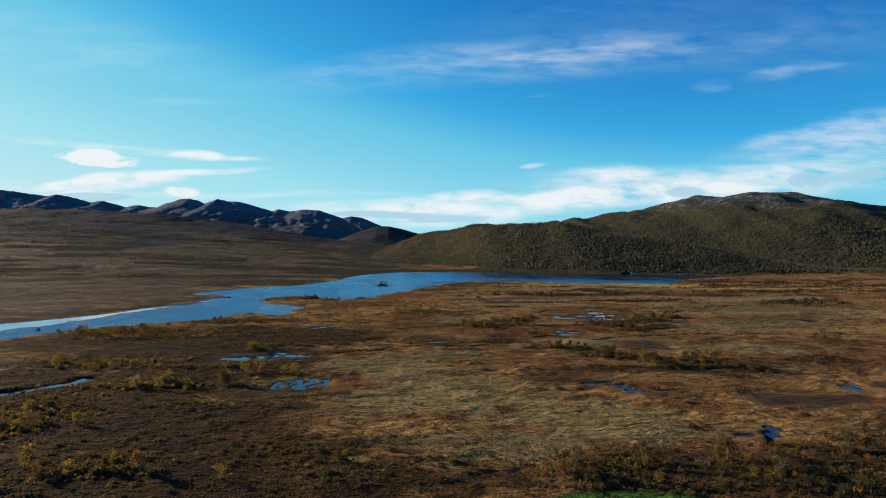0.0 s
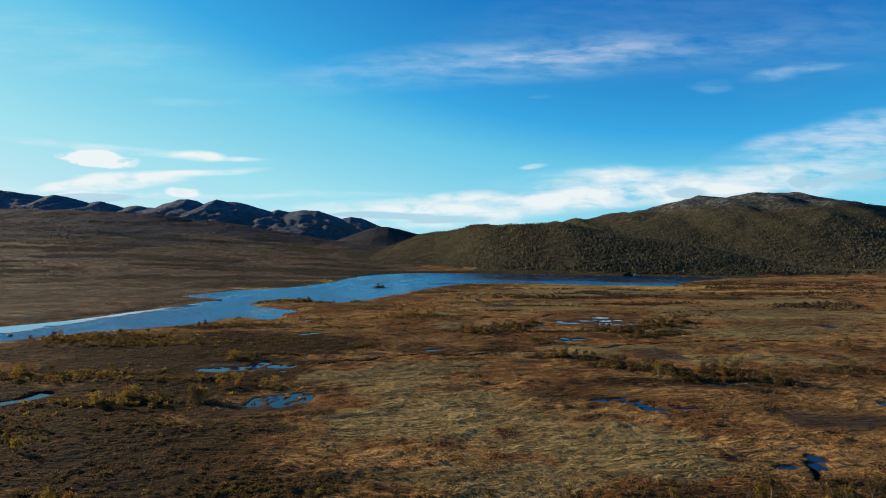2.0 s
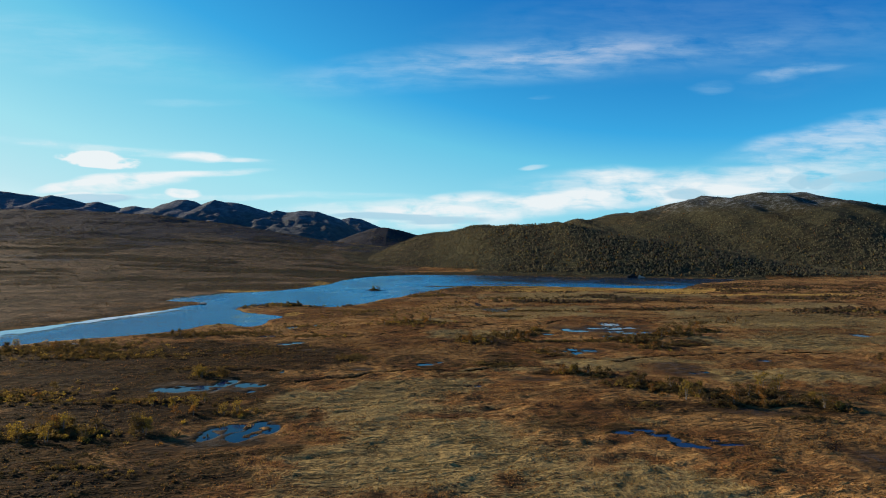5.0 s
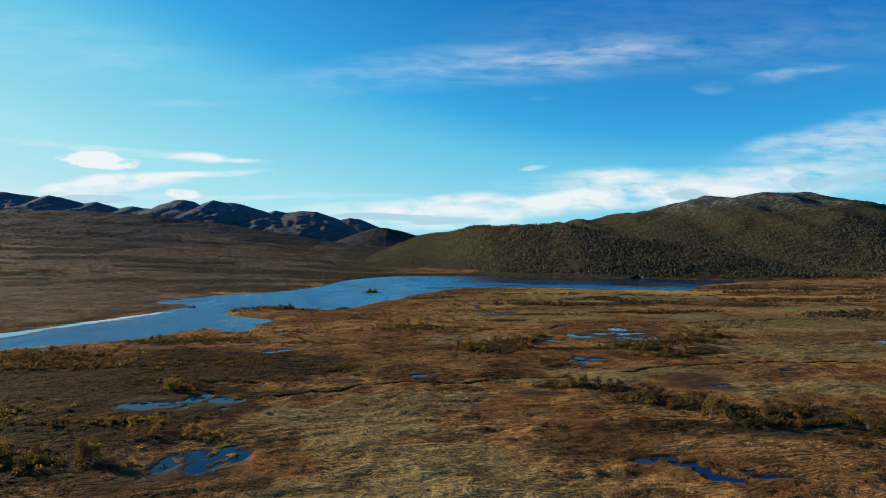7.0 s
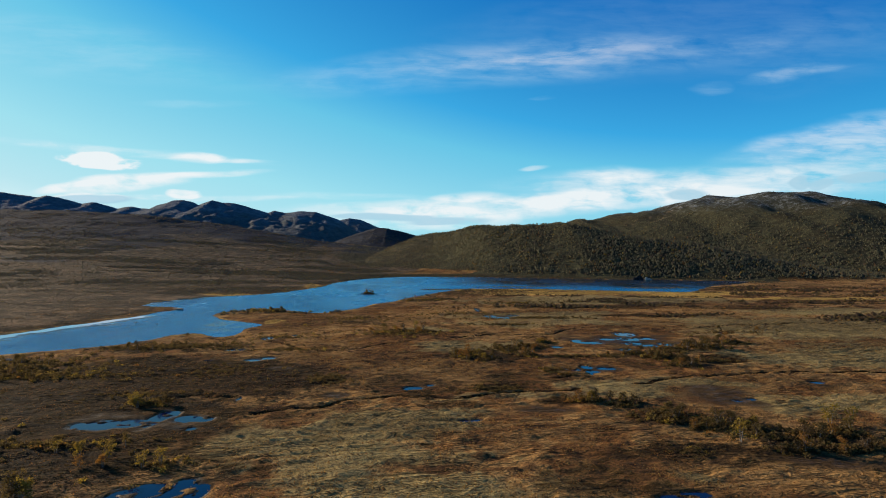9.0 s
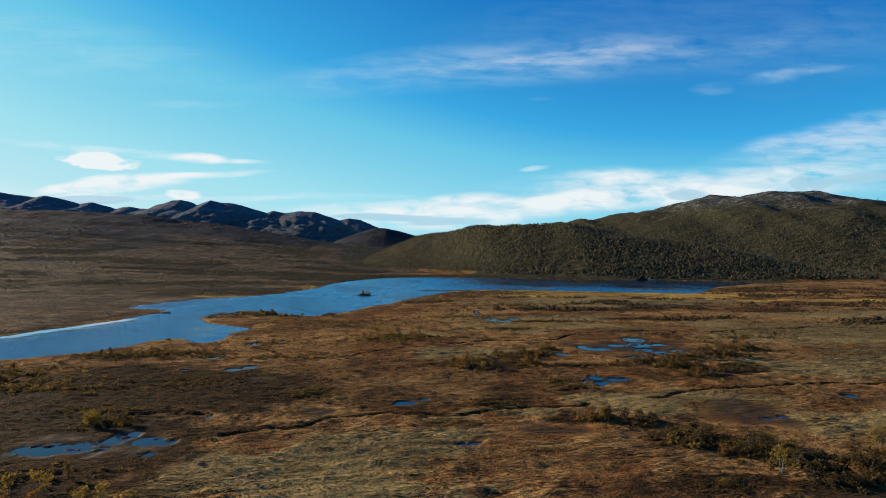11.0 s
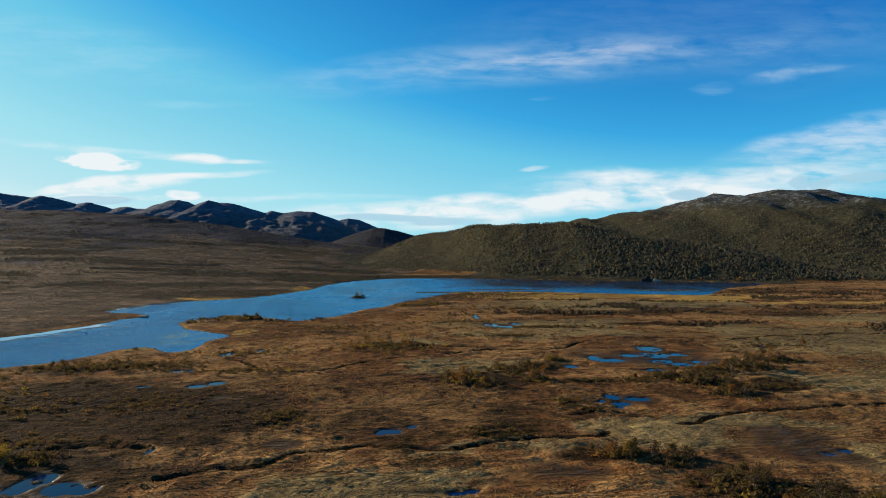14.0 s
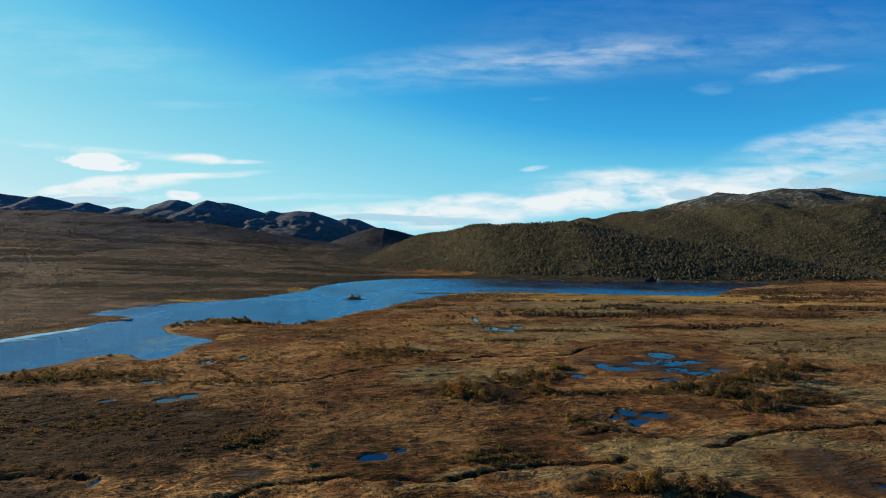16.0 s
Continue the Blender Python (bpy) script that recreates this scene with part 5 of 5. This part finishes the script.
def plant_reeds():
    """Thin beds of straw-coloured reeds standing in the shallows."""
    rng = np.random.default_rng(55)
    at = []
    for cx, cy, a, b, k in [(92.0, 688.3, 44, 7, 500), (176.8, 777.5, 22, 5, 160), (21.7, 652.4, 26, 8, 260), (-130.8, 623.9, 10, 10, 160), (232.7, 668.7, 34, 10, 260)]:
        r, t = np.sqrt(rng.uniform(0, 1, k)), rng.uniform(0, 2 * math.pi, k)
        at.append(np.stack([cx + a * r * np.cos(t), cy + b * r * np.sin(t)], 1))
    at = np.concatenate(at)
    at = at[lake_distance(at[:, 0], at[:, 1]) < 2]
    k = len(at)
    z = land(at[:, 0], at[:, 1])
    wide = rng.uniform(0.5, 1.5, k)
    v, f = lumps(np.stack([at[:, 0], at[:, 1], np.maximum(z, -0.05)], 1), wide, rng.uniform(0.15, 0.45, k), rng)
    ob = new("reed_bed", mesh_from("reed_bed", v, f, [STRAW, OLIVE], index=np.repeat(rng.choice(2, size=k, p=(0.75, 0.25)), 10)))
    tagged(ob, "straw-yellow reeds standing in shallow lake water", "reeds", kind="stuff")


plant_reeds()


def outcrop(name, x, y, rows, mat, label):
    """A low broken rock face: a few shaped blocks in one mesh."""
    bm = bmesh.new()
    for i, (dx, dy, dz, a, b, c, turn) in enumerate(rows):
        made = bmesh.ops.create_icosphere(bm, subdivisions=2, radius=1.0, matrix=pose(dx, dy, dz, 0, 0, turn) @ Matrix.Diagonal((a, b, c, 1)))
        for v in made["verts"]:
            d = noise.noise(Vector((v.co.x * 0.5 + i * 7, v.co.y * 0.5, v.co.z * 0.6)))
            v.co += Vector((d, d * 0.6, d * 0.8))
    me = bpy.data.meshes.new(name)
    bm.to_mesh(me)
    bm.free()
    me.materials.append(mat)
    ob = new(name, me)
    ob.location = (x, y, 0)
    return tagged(ob, label, "rock")


DEEP = stone_material("wet_black_stone", (0.006, 0.007, 0.009), (0.020, 0.021, 0.024))
outcrop("rock_face", 273.2, 835.2, [(0, 0, 0.9, 5.5, 2.5, 3.6, 10), (-5, 0.5, 0.7, 3.4, 2, 2.2, 40), (3.5, 0, 0.6, 2.6, 2, 2.6, 0)], DEEP,
        "black shaded rock face at the wooded lake shore")
outcrop("scree_slope", 281.0, 830.3, [(0, 0, 1.2, 2.2, 1.2, 2.6, 20), (2.8, -0.4, 0.6, 3.4, 1.2, 1.2, 0), (5.5, -0.6, 0.3, 2.6, 1.0, 0.7, 10)], PALE,
        "small pale scree slope beside a dark rock face on the shore")
